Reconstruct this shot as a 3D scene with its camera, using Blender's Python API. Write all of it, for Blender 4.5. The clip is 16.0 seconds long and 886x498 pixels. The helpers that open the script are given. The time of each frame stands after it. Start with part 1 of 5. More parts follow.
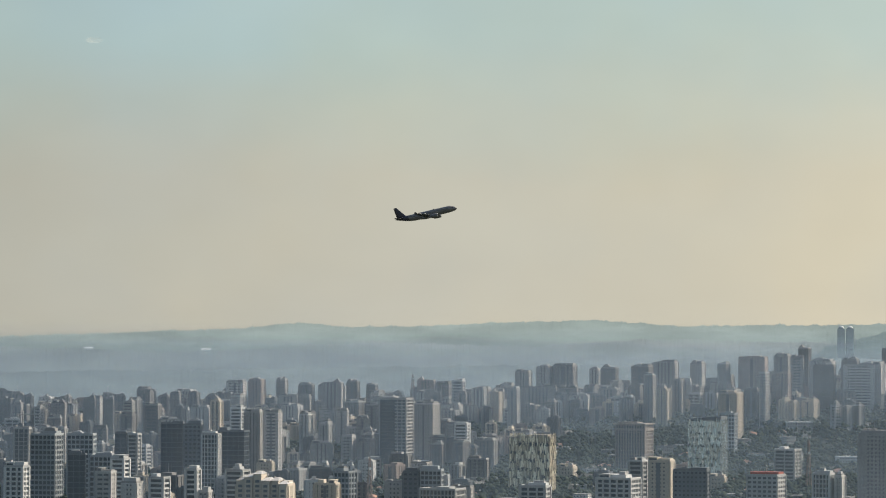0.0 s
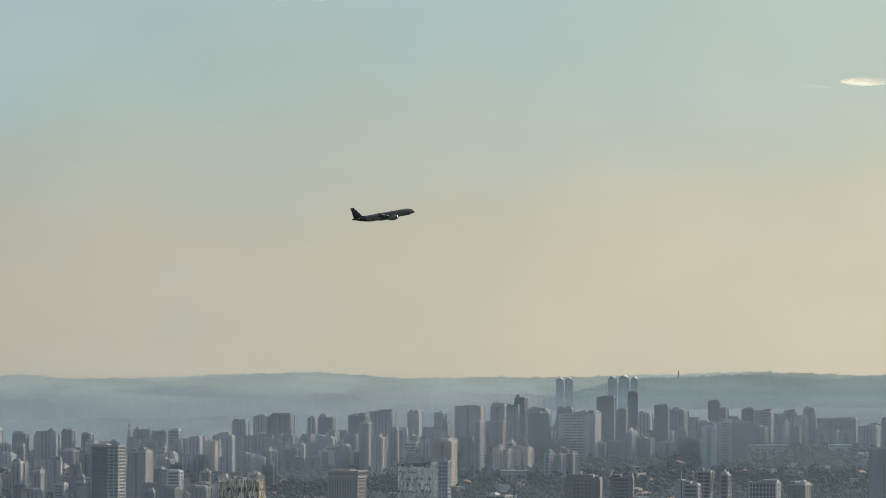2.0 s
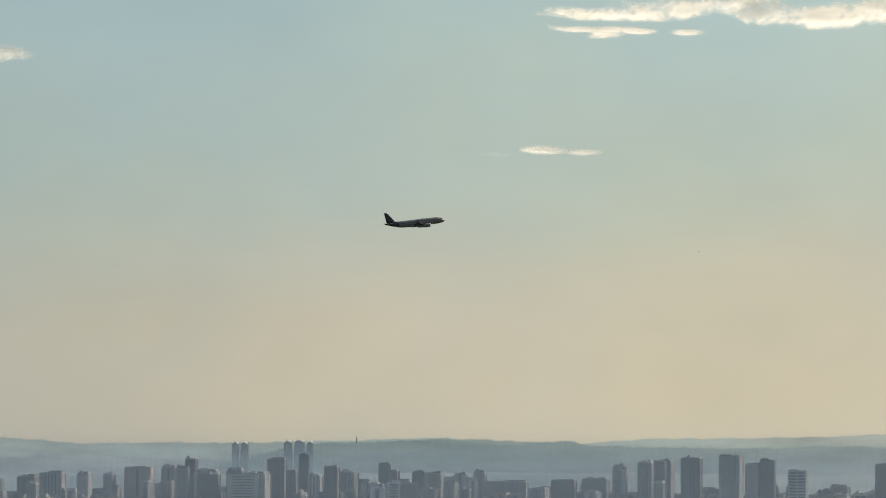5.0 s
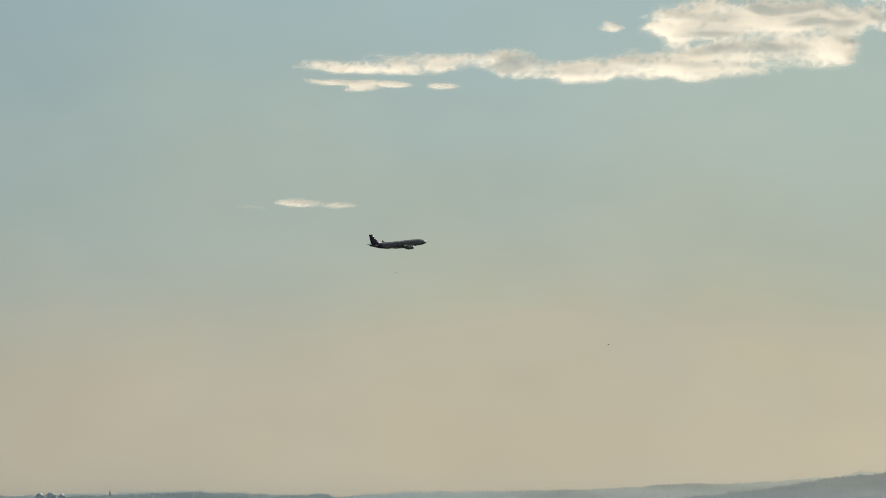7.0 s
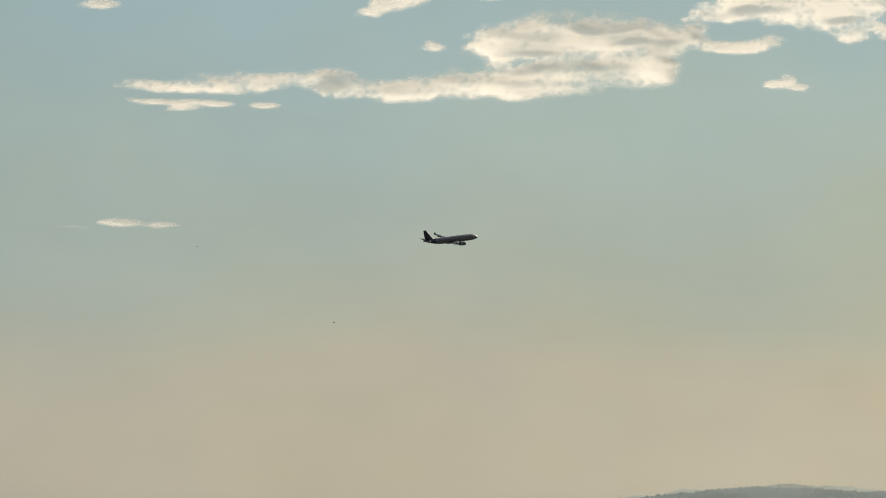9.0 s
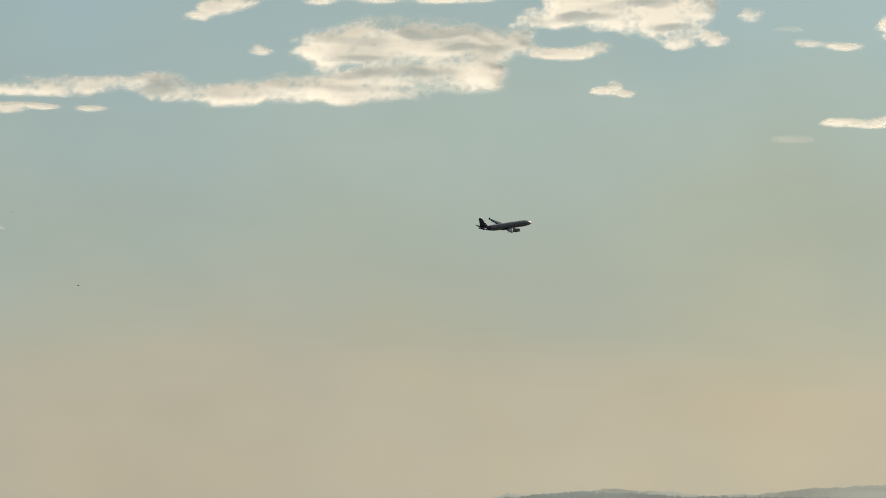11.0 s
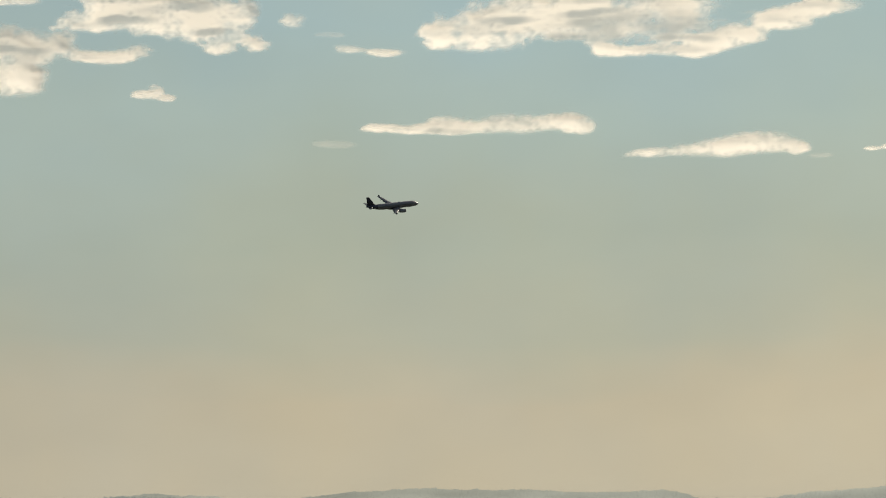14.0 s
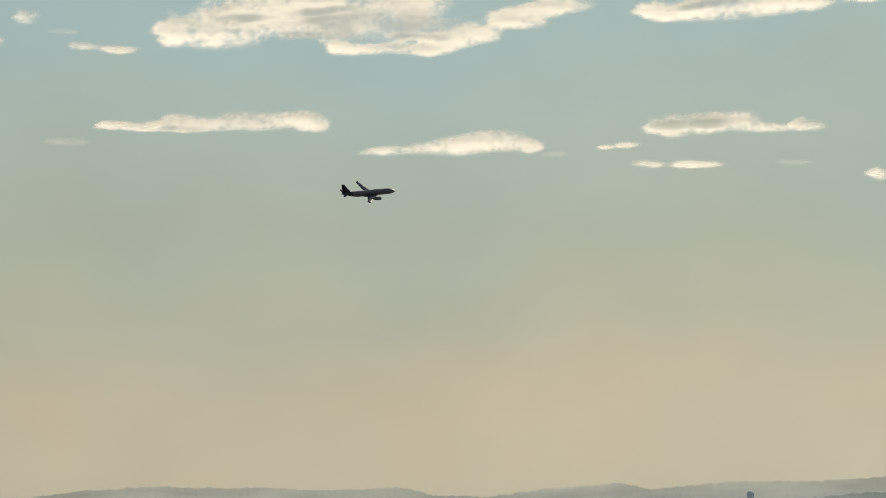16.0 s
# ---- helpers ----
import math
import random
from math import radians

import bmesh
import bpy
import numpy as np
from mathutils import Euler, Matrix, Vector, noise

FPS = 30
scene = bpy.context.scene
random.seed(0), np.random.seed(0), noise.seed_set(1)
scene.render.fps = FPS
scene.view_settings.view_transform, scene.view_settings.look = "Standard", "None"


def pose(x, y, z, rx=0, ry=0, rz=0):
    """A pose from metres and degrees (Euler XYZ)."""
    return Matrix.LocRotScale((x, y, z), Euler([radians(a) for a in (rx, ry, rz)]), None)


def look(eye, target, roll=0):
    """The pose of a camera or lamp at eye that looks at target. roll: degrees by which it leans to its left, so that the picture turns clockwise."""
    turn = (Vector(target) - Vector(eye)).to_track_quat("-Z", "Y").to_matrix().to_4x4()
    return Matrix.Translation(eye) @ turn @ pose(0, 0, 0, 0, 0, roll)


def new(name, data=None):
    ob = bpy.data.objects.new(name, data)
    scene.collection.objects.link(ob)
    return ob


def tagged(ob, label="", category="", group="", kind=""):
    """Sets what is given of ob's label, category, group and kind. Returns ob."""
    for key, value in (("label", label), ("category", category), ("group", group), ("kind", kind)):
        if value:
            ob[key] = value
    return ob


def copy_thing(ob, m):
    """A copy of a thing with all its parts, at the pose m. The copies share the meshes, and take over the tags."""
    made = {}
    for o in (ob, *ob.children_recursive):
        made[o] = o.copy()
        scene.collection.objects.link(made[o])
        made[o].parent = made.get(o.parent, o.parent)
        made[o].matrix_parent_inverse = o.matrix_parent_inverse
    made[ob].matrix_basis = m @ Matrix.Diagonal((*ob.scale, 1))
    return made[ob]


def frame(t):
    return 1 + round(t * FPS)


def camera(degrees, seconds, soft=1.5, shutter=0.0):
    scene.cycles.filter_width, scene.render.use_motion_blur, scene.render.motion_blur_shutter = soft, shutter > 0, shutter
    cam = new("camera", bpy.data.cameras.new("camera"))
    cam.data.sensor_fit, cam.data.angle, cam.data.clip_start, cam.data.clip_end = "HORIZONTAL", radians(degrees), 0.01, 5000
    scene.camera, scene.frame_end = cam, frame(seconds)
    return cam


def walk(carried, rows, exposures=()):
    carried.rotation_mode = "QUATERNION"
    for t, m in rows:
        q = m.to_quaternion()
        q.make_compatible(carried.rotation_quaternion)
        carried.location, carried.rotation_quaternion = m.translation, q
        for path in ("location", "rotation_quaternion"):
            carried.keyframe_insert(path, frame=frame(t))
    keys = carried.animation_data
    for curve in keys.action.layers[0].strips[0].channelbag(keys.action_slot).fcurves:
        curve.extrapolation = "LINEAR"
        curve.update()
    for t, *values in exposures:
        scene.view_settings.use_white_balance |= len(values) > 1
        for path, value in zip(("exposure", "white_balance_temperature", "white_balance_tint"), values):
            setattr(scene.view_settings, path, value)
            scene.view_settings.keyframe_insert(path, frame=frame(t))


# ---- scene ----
cam = camera(14.19, 16.0, soft=1.05)

# seconds, eye x and z, bearing east of +y, tilt up, roll: the camera drifts sideways and sinks, high over the city
PATH = [
    (0, 0.00, 130.00, -0.322, 1.355, 0.20),
    (0.5, 6.09, 126.58, 0.952, 1.616, 0.22),
    (1, 12.18, 123.16, 1.953, 1.862, 0.21),
    (1.5, 18.27, 119.73, 2.887, 2.126, 0.19),
    (2, 24.36, 116.31, 3.860, 2.371, 0.23),
    (2.5, 30.45, 112.89, 4.816, 2.622, 0.25),
    (3, 36.54, 109.47, 5.662, 2.810, 0.23),
    (5.5, 66.90, 92.41, 9.439, 3.999, 0.42),
    (6, 72.41, 89.31, 10.402, 4.299, 0.32),
    (6.5, 77.08, 86.69, 11.364, 4.518, 0.31),
    (7, 80.69, 84.66, 12.299, 4.715, 0.35),
    (7.5, 83.17, 83.26, 13.146, 4.841, 0.24),
    (8, 84.59, 82.47, 13.957, 4.951, 0.25),
    (8.5, 85.17, 82.14, 14.566, 5.025, 0.11),
    (11, 85.26, 82.09, 17.911, 5.142, 0.03),
    (11.5, 85.26, 82.09, 18.948, 5.178, -0.01),
    (12, 85.26, 82.09, 20.088, 5.198, -0.06),
    (12.5, 85.26, 82.09, 21.469, 5.213, -0.16),
    (13, 85.26, 82.09, 22.834, 5.213, -0.10),
    (13.5, 85.26, 82.09, 24.103, 5.201, -0.29),
    (14, 85.26, 82.09, 25.322, 5.184, -0.50),
    (14.5, 85.26, 82.09, 26.590, 5.156, -0.73),
    (15, 85.26, 82.09, 27.360, 5.134, -0.73),
    (15.5, 85.26, 82.09, 28.176, 5.139, -0.71),
    (16, 85.26, 82.09, 29.613, 5.104, -0.79),
]
EYE_Z = 130.0


def aim(x, z, bearing, tilt, roll):
    b, e = radians(bearing), radians(tilt)
    eye = Vector((x, 0.0, z))
    return look(eye, eye + 100 * Vector((math.sin(b) * math.cos(e), math.cos(b) * math.cos(e), math.sin(e))), roll)


walk(cam, [(t, aim(*row)) for t, *row in PATH],
     exposures=[(0.0, 0.31), (0.6, 0.31), (1.2, 0.29), (2.0, 0.16), (3.0, 0.11), (5.5, 0.0), (8.0, -0.24), (11.0, -0.25), (13.0, -0.28), (16.0, -0.31)])

# ---------------------------------------------------------------- light
SUN_AZ, SUN_EL = 60.0, 34.0
sun = new("sun", bpy.data.lights.new("sun", "SUN"))
sun.data.energy, sun.data.angle, sun.data.color = 4.3, radians(1.2), (1.0, 0.9, 0.74)
_a, _e = radians(SUN_AZ), radians(SUN_EL)
SUN_DIR = Vector((math.sin(_a) * math.cos(_e), math.cos(_a) * math.cos(_e), math.sin(_e)))
sun.matrix_world = look(SUN_DIR * 3000, (0, 0, 0))


def srgb(r, g, b):
    return tuple(((v / 255 + 0.055) / 1.055) ** 2.4 if v > 10 else v / 255 / 12.92 for v in (r, g, b)) + (1.0,)


def build_world():
    world = bpy.data.worlds.new("world")
    scene.world = world
    world.use_nodes = True
    nt = world.node_tree
    nt.nodes.clear()
    N, L = nt.nodes.new, nt.links.new
    out, back = N("ShaderNodeOutputWorld"), N("ShaderNodeBackground")
    sky = N("ShaderNodeTexSky")
    sky.sky_type, sky.sun_disc = "NISHITA", False
    sky.sun_elevation, sky.sun_rotation = radians(SUN_EL), radians(SUN_AZ)
    sky.dust_density, sky.air_density = 4.0, 1.5
    co, sep = N("ShaderNodeTexCoord"), N("ShaderNodeSeparateXYZ")
    L(co.outputs["Generated"], sep.inputs[0])
    # dusty haze that thickens towards the horizon
    wob = N("ShaderNodeTexNoise")
    wob.inputs["Scale"].default_value, wob.inputs["Detail"].default_value = 3.5, 5.0
    stretch = N("ShaderNodeMapping")
    stretch.inputs["Scale"].default_value = (1.0, 1.0, 3.0)
    L(co.outputs["Generated"], stretch.inputs[0])
    L(stretch.outputs[0], wob.inputs["Vector"])
    wob2 = N("ShaderNodeMath"); wob2.operation = "MULTIPLY_ADD"
    L(wob.outputs["Fac"], wob2.inputs[0]); wob2.inputs[1].default_value = 0.08
    L(sep.outputs["Z"], wob2.inputs[2])
    pos = N("ShaderNodeMapRange")
    pos.inputs["From Min"].default_value, pos.inputs["From Max"].default_value = 0.03, 0.2
    L(wob2.outputs[0], pos.inputs["Value"])
    ramps = []
    for stops in ([(0.0, (198, 194, 178)), (0.11, (195, 191, 175)), (0.29, (193, 191, 176)), (0.41, (186, 194, 183)),
                   (0.56, (180, 198, 193)), (0.75, (176, 197, 197)), (1.0, (169, 195, 199))],
                  [(0.0, (198, 185, 158)), (0.16, (196, 184, 156)), (0.41, (193, 182, 155)), (0.50, (180, 179, 157)),
                   (0.62, (172, 178, 160)), (0.80, (171, 184, 172)), (1.0, (166, 184, 179))]):
        ramp = N("ShaderNodeValToRGB")
        while len(ramp.color_ramp.elements) < len(stops):
            ramp.color_ramp.elements.new(0.5)
        for el, (p, c) in zip(ramp.color_ramp.elements, stops):
            el.position, el.color = p, srgb(*c)
        L(pos.outputs[0], ramp.inputs[0])
        ramps.append(ramp)
    # the haze scatters light forwards: brighter round the sun's bearing
    dot = N("ShaderNodeVectorMath"); dot.operation = "DOT_PRODUCT"
    L(co.outputs["Generated"], dot.inputs[0])
    dot.inputs[1].default_value = (math.sin(radians(42)), math.cos(radians(42)), 0.0)
    near = N("ShaderNodeMapRange")
    near.inputs["From Min"].default_value, near.inputs["From Max"].default_value = -0.2, 1.0
    glow = N("ShaderNodeValToRGB")
    levels = [(0.0, 0.45), (0.712, 0.728), (0.8225, 0.914), (0.926, 1.165), (0.966, 1.24), (0.998, 1.32)]
    while len(glow.color_ramp.elements) < len(levels):
        glow.color_ramp.elements.new(0.5)
    for el, (p, v) in zip(glow.color_ramp.elements, levels):
        el.position, el.color = p, (v / 1.4, v / 1.4, v / 1.4, 1)
    L(near.outputs[0], glow.inputs[0])
    warm = N("ShaderNodeMapRange")
    warm.inputs["From Min"].default_value, warm.inputs["From Max"].default_value = 0.69, 0.94
    L(dot.outputs["Value"], warm.inputs["Value"])
    tint = N("ShaderNodeMix"); tint.data_type = "RGBA"
    L(warm.outputs[0], tint.inputs[0]); L(ramps[0].outputs[0], tint.inputs[6]); L(ramps[1].outputs[0], tint.inputs[7])
    L(dot.outputs["Value"], near.inputs["Value"])
    haze = N("ShaderNodeMix"); haze.data_type, haze.blend_type = "RGBA", "MULTIPLY"
    haze.inputs[0].default_value = 1.0
    # faint unevenness of the haze: broad drifts and level streaks
    drift, streak = N("ShaderNodeTexNoise"), N("ShaderNodeTexNoise")
    flat = N("ShaderNodeMapping")
    flat.inputs["Scale"].default_value = (1.0, 1.0, 1.6)
    L(co.outputs["Generated"], flat.inputs[0])
    uneven = None
    for tex, size, detail, lo, hi in ((drift, 11.0, 3.0, 0.95, 1.05), (streak, 40.0, 5.0, 0.985, 1.015)):
        tex.inputs["Scale"].default_value, tex.inputs["Detail"].default_value = size, detail
        L(flat.outputs[0], tex.inputs["Vector"])
        level = N("ShaderNodeMapRange")
        for k, v in (("From Min", 0.25), ("From Max", 0.75), ("To Min", lo), ("To Max", hi)):
            level.inputs[k].default_value = v
        L(tex.outputs["Fac"], level.inputs["Value"])
        soft = N("ShaderNodeVectorMath"); soft.operation = "SCALE"
        if uneven is None:
            L(tint.outputs[2], soft.inputs[0])
        else:
            L(uneven, soft.inputs[0])
        L(level.outputs[0], soft.inputs["Scale"])
        uneven = soft.outputs[0]
    # clearer air shows bluer here and there
    clear = N("ShaderNodeTexNoise")
    clear.inputs["Scale"].default_value, clear.inputs["Detail"].default_value = 16.0, 3.0
    L(co.outputs["Generated"], clear.inputs["Vector"])
    amount = N("ShaderNodeMapRange")
    amount.inputs["From Min"].default_value, amount.inputs["From Max"].default_value = 0.35, 0.68
    L(clear.outputs["Fac"], amount.inputs["Value"])
    blue = N("ShaderNodeMix"); blue.data_type, blue.blend_type = "RGBA", "MULTIPLY"
    L(amount.outputs[0], blue.inputs[0]); L(uneven, blue.inputs[6])
    blue.clamp_result = False
    blue.inputs[7].default_value = (0.95, 0.985, 1.045, 1)
    L(blue.outputs[2], haze.inputs[6]); L(glow.outputs[0], haze.inputs[7])
    dim = N("ShaderNodeMix"); dim.data_type, dim.blend_type = "RGBA", "MULTIPLY"
    dim.inputs[0].default_value, dim.inputs[7].default_value = 1.0, (0.08, 0.08, 0.08, 1)
    L(sky.outputs[0], dim.inputs[6])
    up = N("ShaderNodeMapRange"); up.interpolation_type = "SMOOTHSTEP"
    up.inputs["From Min"].default_value, up.inputs["From Max"].default_value = 0.17, 0.5
    L(sep.outputs["Z"], up.inputs["Value"])
    mix = N("ShaderNodeMix"); mix.data_type = "RGBA"
    L(up.outputs[0], mix.inputs[0]); L(haze.outputs[2], mix.inputs[6]); L(dim.outputs[2], mix.inputs[7])
    L(mix.outputs[2], back.inputs["Color"])
    back.inputs["Strength"].default_value = 1.4
    L(back.outputs[0], out.inputs["Surface"])


build_world()


# ---------------------------------------------------------------- materials
def surface(name, colour, rough=0.8, metal=0.0, vary=0.0, grain=0.0, stain=0.0, scale=0.3, spec=0.5, island=0.0):
    """Colour with a tone per object, stains that run down and a fine grain, in metres."""
    m = bpy.data.materials.new(name)
    m.use_nodes = True
    nt = m.node_tree
    N, L = nt.nodes.new, nt.links.new
    b = nt.nodes["Principled BSDF"]
    b.inputs["Base Color"].default_value = (*colour, 1)
    b.inputs["Roughness"].default_value, b.inputs["Metallic"].default_value = rough, metal
    b.inputs["Specular IOR Level"].default_value = spec
    value = None

    def chain(sock, lo, hi):
        nonlocal value
        r = N("ShaderNodeMapRange")
        r.inputs["To Min"].default_value, r.inputs["To Max"].default_value = lo, hi
        L(sock, r.inputs["Value"])
        if value is None:
            value = r.outputs[0]
        else:
            t = N("ShaderNodeMath"); t.operation = "MULTIPLY"
            L(value, t.inputs[0]); L(r.outputs[0], t.inputs[1])
            value = t.outputs[0]

    if vary:
        chain(N("ShaderNodeObjectInfo").outputs["Random"], 1 - vary, 1 + vary)
    if island:
        chain(N("ShaderNodeNewGeometry").outputs["Random Per Island"], 1 - island, 1 + island * 0.3)
    if grain or stain:
        geo = N("ShaderNodeNewGeometry")
        for amount, sc, stretch in ((grain, scale, (1, 1, 1)), (stain, scale, (1, 1, 0.03))):
            if amount:
                mp, nz = N("ShaderNodeMapping"), N("ShaderNodeTexNoise")
                mp.inputs["Scale"].default_value = stretch
                nz.inputs["Scale"].default_value, nz.inputs["Detail"].default_value = sc, 4.0
                L(geo.outputs["Position"], mp.inputs[0]); L(mp.outputs[0], nz.inputs["Vector"])
                chain(nz.outputs["Fac"], 1 - amount, 1 + amount)
    if value is not None:
        mul = N("ShaderNodeVectorMath"); mul.operation = "SCALE"
        mul.inputs[0].default_value = colour
        L(value, mul.inputs["Scale"])
        L(mul.outputs[0], b.inputs["Base Color"])
    return m


M = {
    "concrete": surface("concrete", (0.345, 0.338, 0.335), 0.85, vary=0.42, grain=0.15, stain=0.25),
    "grey": surface("grey_render", (0.235, 0.23, 0.232), 0.85, vary=0.5, grain=0.15, stain=0.3),
    "white": surface("white_paint", (0.43, 0.435, 0.44), 0.7, vary=0.35, grain=0.1, stain=0.18),
    "panel": surface("grey_cladding_panel", (0.3, 0.325, 0.35), 0.6, vary=0.2, grain=0.12, stain=0.15),
    "beige": surface("beige_render", (0.52, 0.46, 0.39), 0.85, vary=0.15, grain=0.12, stain=0.2),
    "brick": surface("brick_render", (0.31, 0.265, 0.25), 0.85, vary=0.2, grain=0.15, stain=0.25),
    "dark": surface("dark_cladding", (0.12, 0.135, 0.155), 0.5, vary=0.25, grain=0.15, stain=0.2),
    "brown": surface("brown_stone", (0.24, 0.21, 0.19), 0.8, vary=0.1, grain=0.15, stain=0.2),
    "glass": surface("window_glass", (0.1, 0.11, 0.125), 0.3, grain=0.8, scale=0.35),
    "curtain": surface("curtain_glass", (0.07, 0.09, 0.115), 0.15, metal=0.3, vary=0.2, grain=0.3, scale=0.3),
    # reflected glitter painted as base colour, its tone random from panel to panel
    "gold": surface("gold_glint_glass", (1.0, 0.9, 0.7), 0.25, metal=0.3, island=0.85, grain=0.3, scale=0.3),
    "crystal": surface("blue_glass", (0.78, 0.88, 0.92), 0.22, metal=0.85, island=0.3, grain=0.35, scale=0.12),
    "roof": surface("roof_felt", (0.2, 0.2, 0.2), 0.9, vary=0.3, grain=0.25, stain=0.1),
    "tile": surface("clay_tile", (0.36, 0.2, 0.14), 0.85, vary=0.25, grain=0.25),
    "red": surface("red_paint", (0.3, 0.07, 0.05), 0.7, grain=0.1),
    "steel": surface("painted_steel", (0.35, 0.34, 0.33), 0.5, grain=0.1),
    "mast": surface("mast_paint", (0.3, 0.24, 0.22), 0.6, grain=0.2),
    "leaf": surface("foliage", (0.028, 0.042, 0.03), 0.9, grain=0.5, scale=0.05, spec=0.1),
    "bark": surface("bark", (0.12, 0.09, 0.07), 0.9, grain=0.2),
    # distant haze is put into this pale base colour, walls and glazing alike
    "far_grey": surface("haze_paled_wall", (0.66, 0.67, 0.66), 0.9, vary=0.05, grain=0.08),
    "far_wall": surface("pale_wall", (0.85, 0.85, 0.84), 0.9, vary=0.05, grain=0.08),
}


def ground_material():
    m = bpy.data.materials.new("city_ground")
    m.use_nodes = True
    nt = m.node_tree
    N, L = nt.nodes.new, nt.links.new
    b = nt.nodes["Principled BSDF"]
    b.inputs["Roughness"].default_value = 0.95
    geo = N("ShaderNodeNewGeometry")
    big, fine = N("ShaderNodeTexNoise"), N("ShaderNodeTexNoise")
    big.inputs["Scale"].default_value, big.inputs["Detail"].default_value = 0.006, 6.0
    fine.inputs["Scale"].default_value, fine.inputs["Detail"].default_value = 0.12, 4.0
    L(geo.outputs["Position"], big.inputs["Vector"]); L(geo.outputs["Position"], fine.inputs["Vector"])
    ramp = N("ShaderNodeValToRGB")
    e = ramp.color_ramp.elements
    e[0].position, e[0].color = 0.5, (0.04, 0.052, 0.035, 1)
    e[1].position, e[1].color = 0.78, (0.05, 0.05, 0.045, 1)
    add = N("ShaderNodeMath"); add.operation = "MULTIPLY_ADD"
    L(fine.outputs["Fac"], add.inputs[0]); add.inputs[1].default_value = 0.35
    sub = N("ShaderNodeMath"); sub.operation = "SUBTRACT"
    L(big.outputs["Fac"], sub.inputs[0]); sub.inputs[1].default_value = 0.17
    L(sub.outputs[0], add.inputs[2])
    L(add.outputs[0], ramp.inputs[0]); L(ramp.outputs[0], b.inputs["Base Color"])
    return m


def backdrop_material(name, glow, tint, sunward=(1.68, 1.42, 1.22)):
    """Far wooded country as a backdrop that glows: the miles of lit haze before it are put into its emission."""
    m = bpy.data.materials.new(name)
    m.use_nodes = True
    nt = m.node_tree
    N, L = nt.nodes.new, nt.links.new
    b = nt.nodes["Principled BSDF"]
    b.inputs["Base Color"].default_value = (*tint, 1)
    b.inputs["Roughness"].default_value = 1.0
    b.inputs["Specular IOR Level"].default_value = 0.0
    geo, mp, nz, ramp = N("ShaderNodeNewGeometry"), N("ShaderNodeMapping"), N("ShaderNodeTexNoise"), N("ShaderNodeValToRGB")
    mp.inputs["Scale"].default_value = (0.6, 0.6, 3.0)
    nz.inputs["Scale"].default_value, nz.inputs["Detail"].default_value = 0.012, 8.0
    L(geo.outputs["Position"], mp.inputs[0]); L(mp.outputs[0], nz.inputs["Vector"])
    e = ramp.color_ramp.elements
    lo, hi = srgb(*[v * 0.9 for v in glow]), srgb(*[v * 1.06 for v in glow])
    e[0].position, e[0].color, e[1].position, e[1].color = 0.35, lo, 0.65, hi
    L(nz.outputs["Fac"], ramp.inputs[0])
    # sunward brightening of the haze, mixed into the glow towards the east
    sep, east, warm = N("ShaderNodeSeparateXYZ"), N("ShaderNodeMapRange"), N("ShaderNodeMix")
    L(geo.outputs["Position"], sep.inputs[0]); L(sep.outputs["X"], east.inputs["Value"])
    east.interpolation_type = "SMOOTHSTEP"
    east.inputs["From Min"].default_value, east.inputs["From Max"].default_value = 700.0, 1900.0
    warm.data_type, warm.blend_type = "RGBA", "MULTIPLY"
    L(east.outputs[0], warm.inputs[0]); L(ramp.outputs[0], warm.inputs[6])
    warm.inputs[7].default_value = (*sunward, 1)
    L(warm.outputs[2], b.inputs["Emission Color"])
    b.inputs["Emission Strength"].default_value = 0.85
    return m


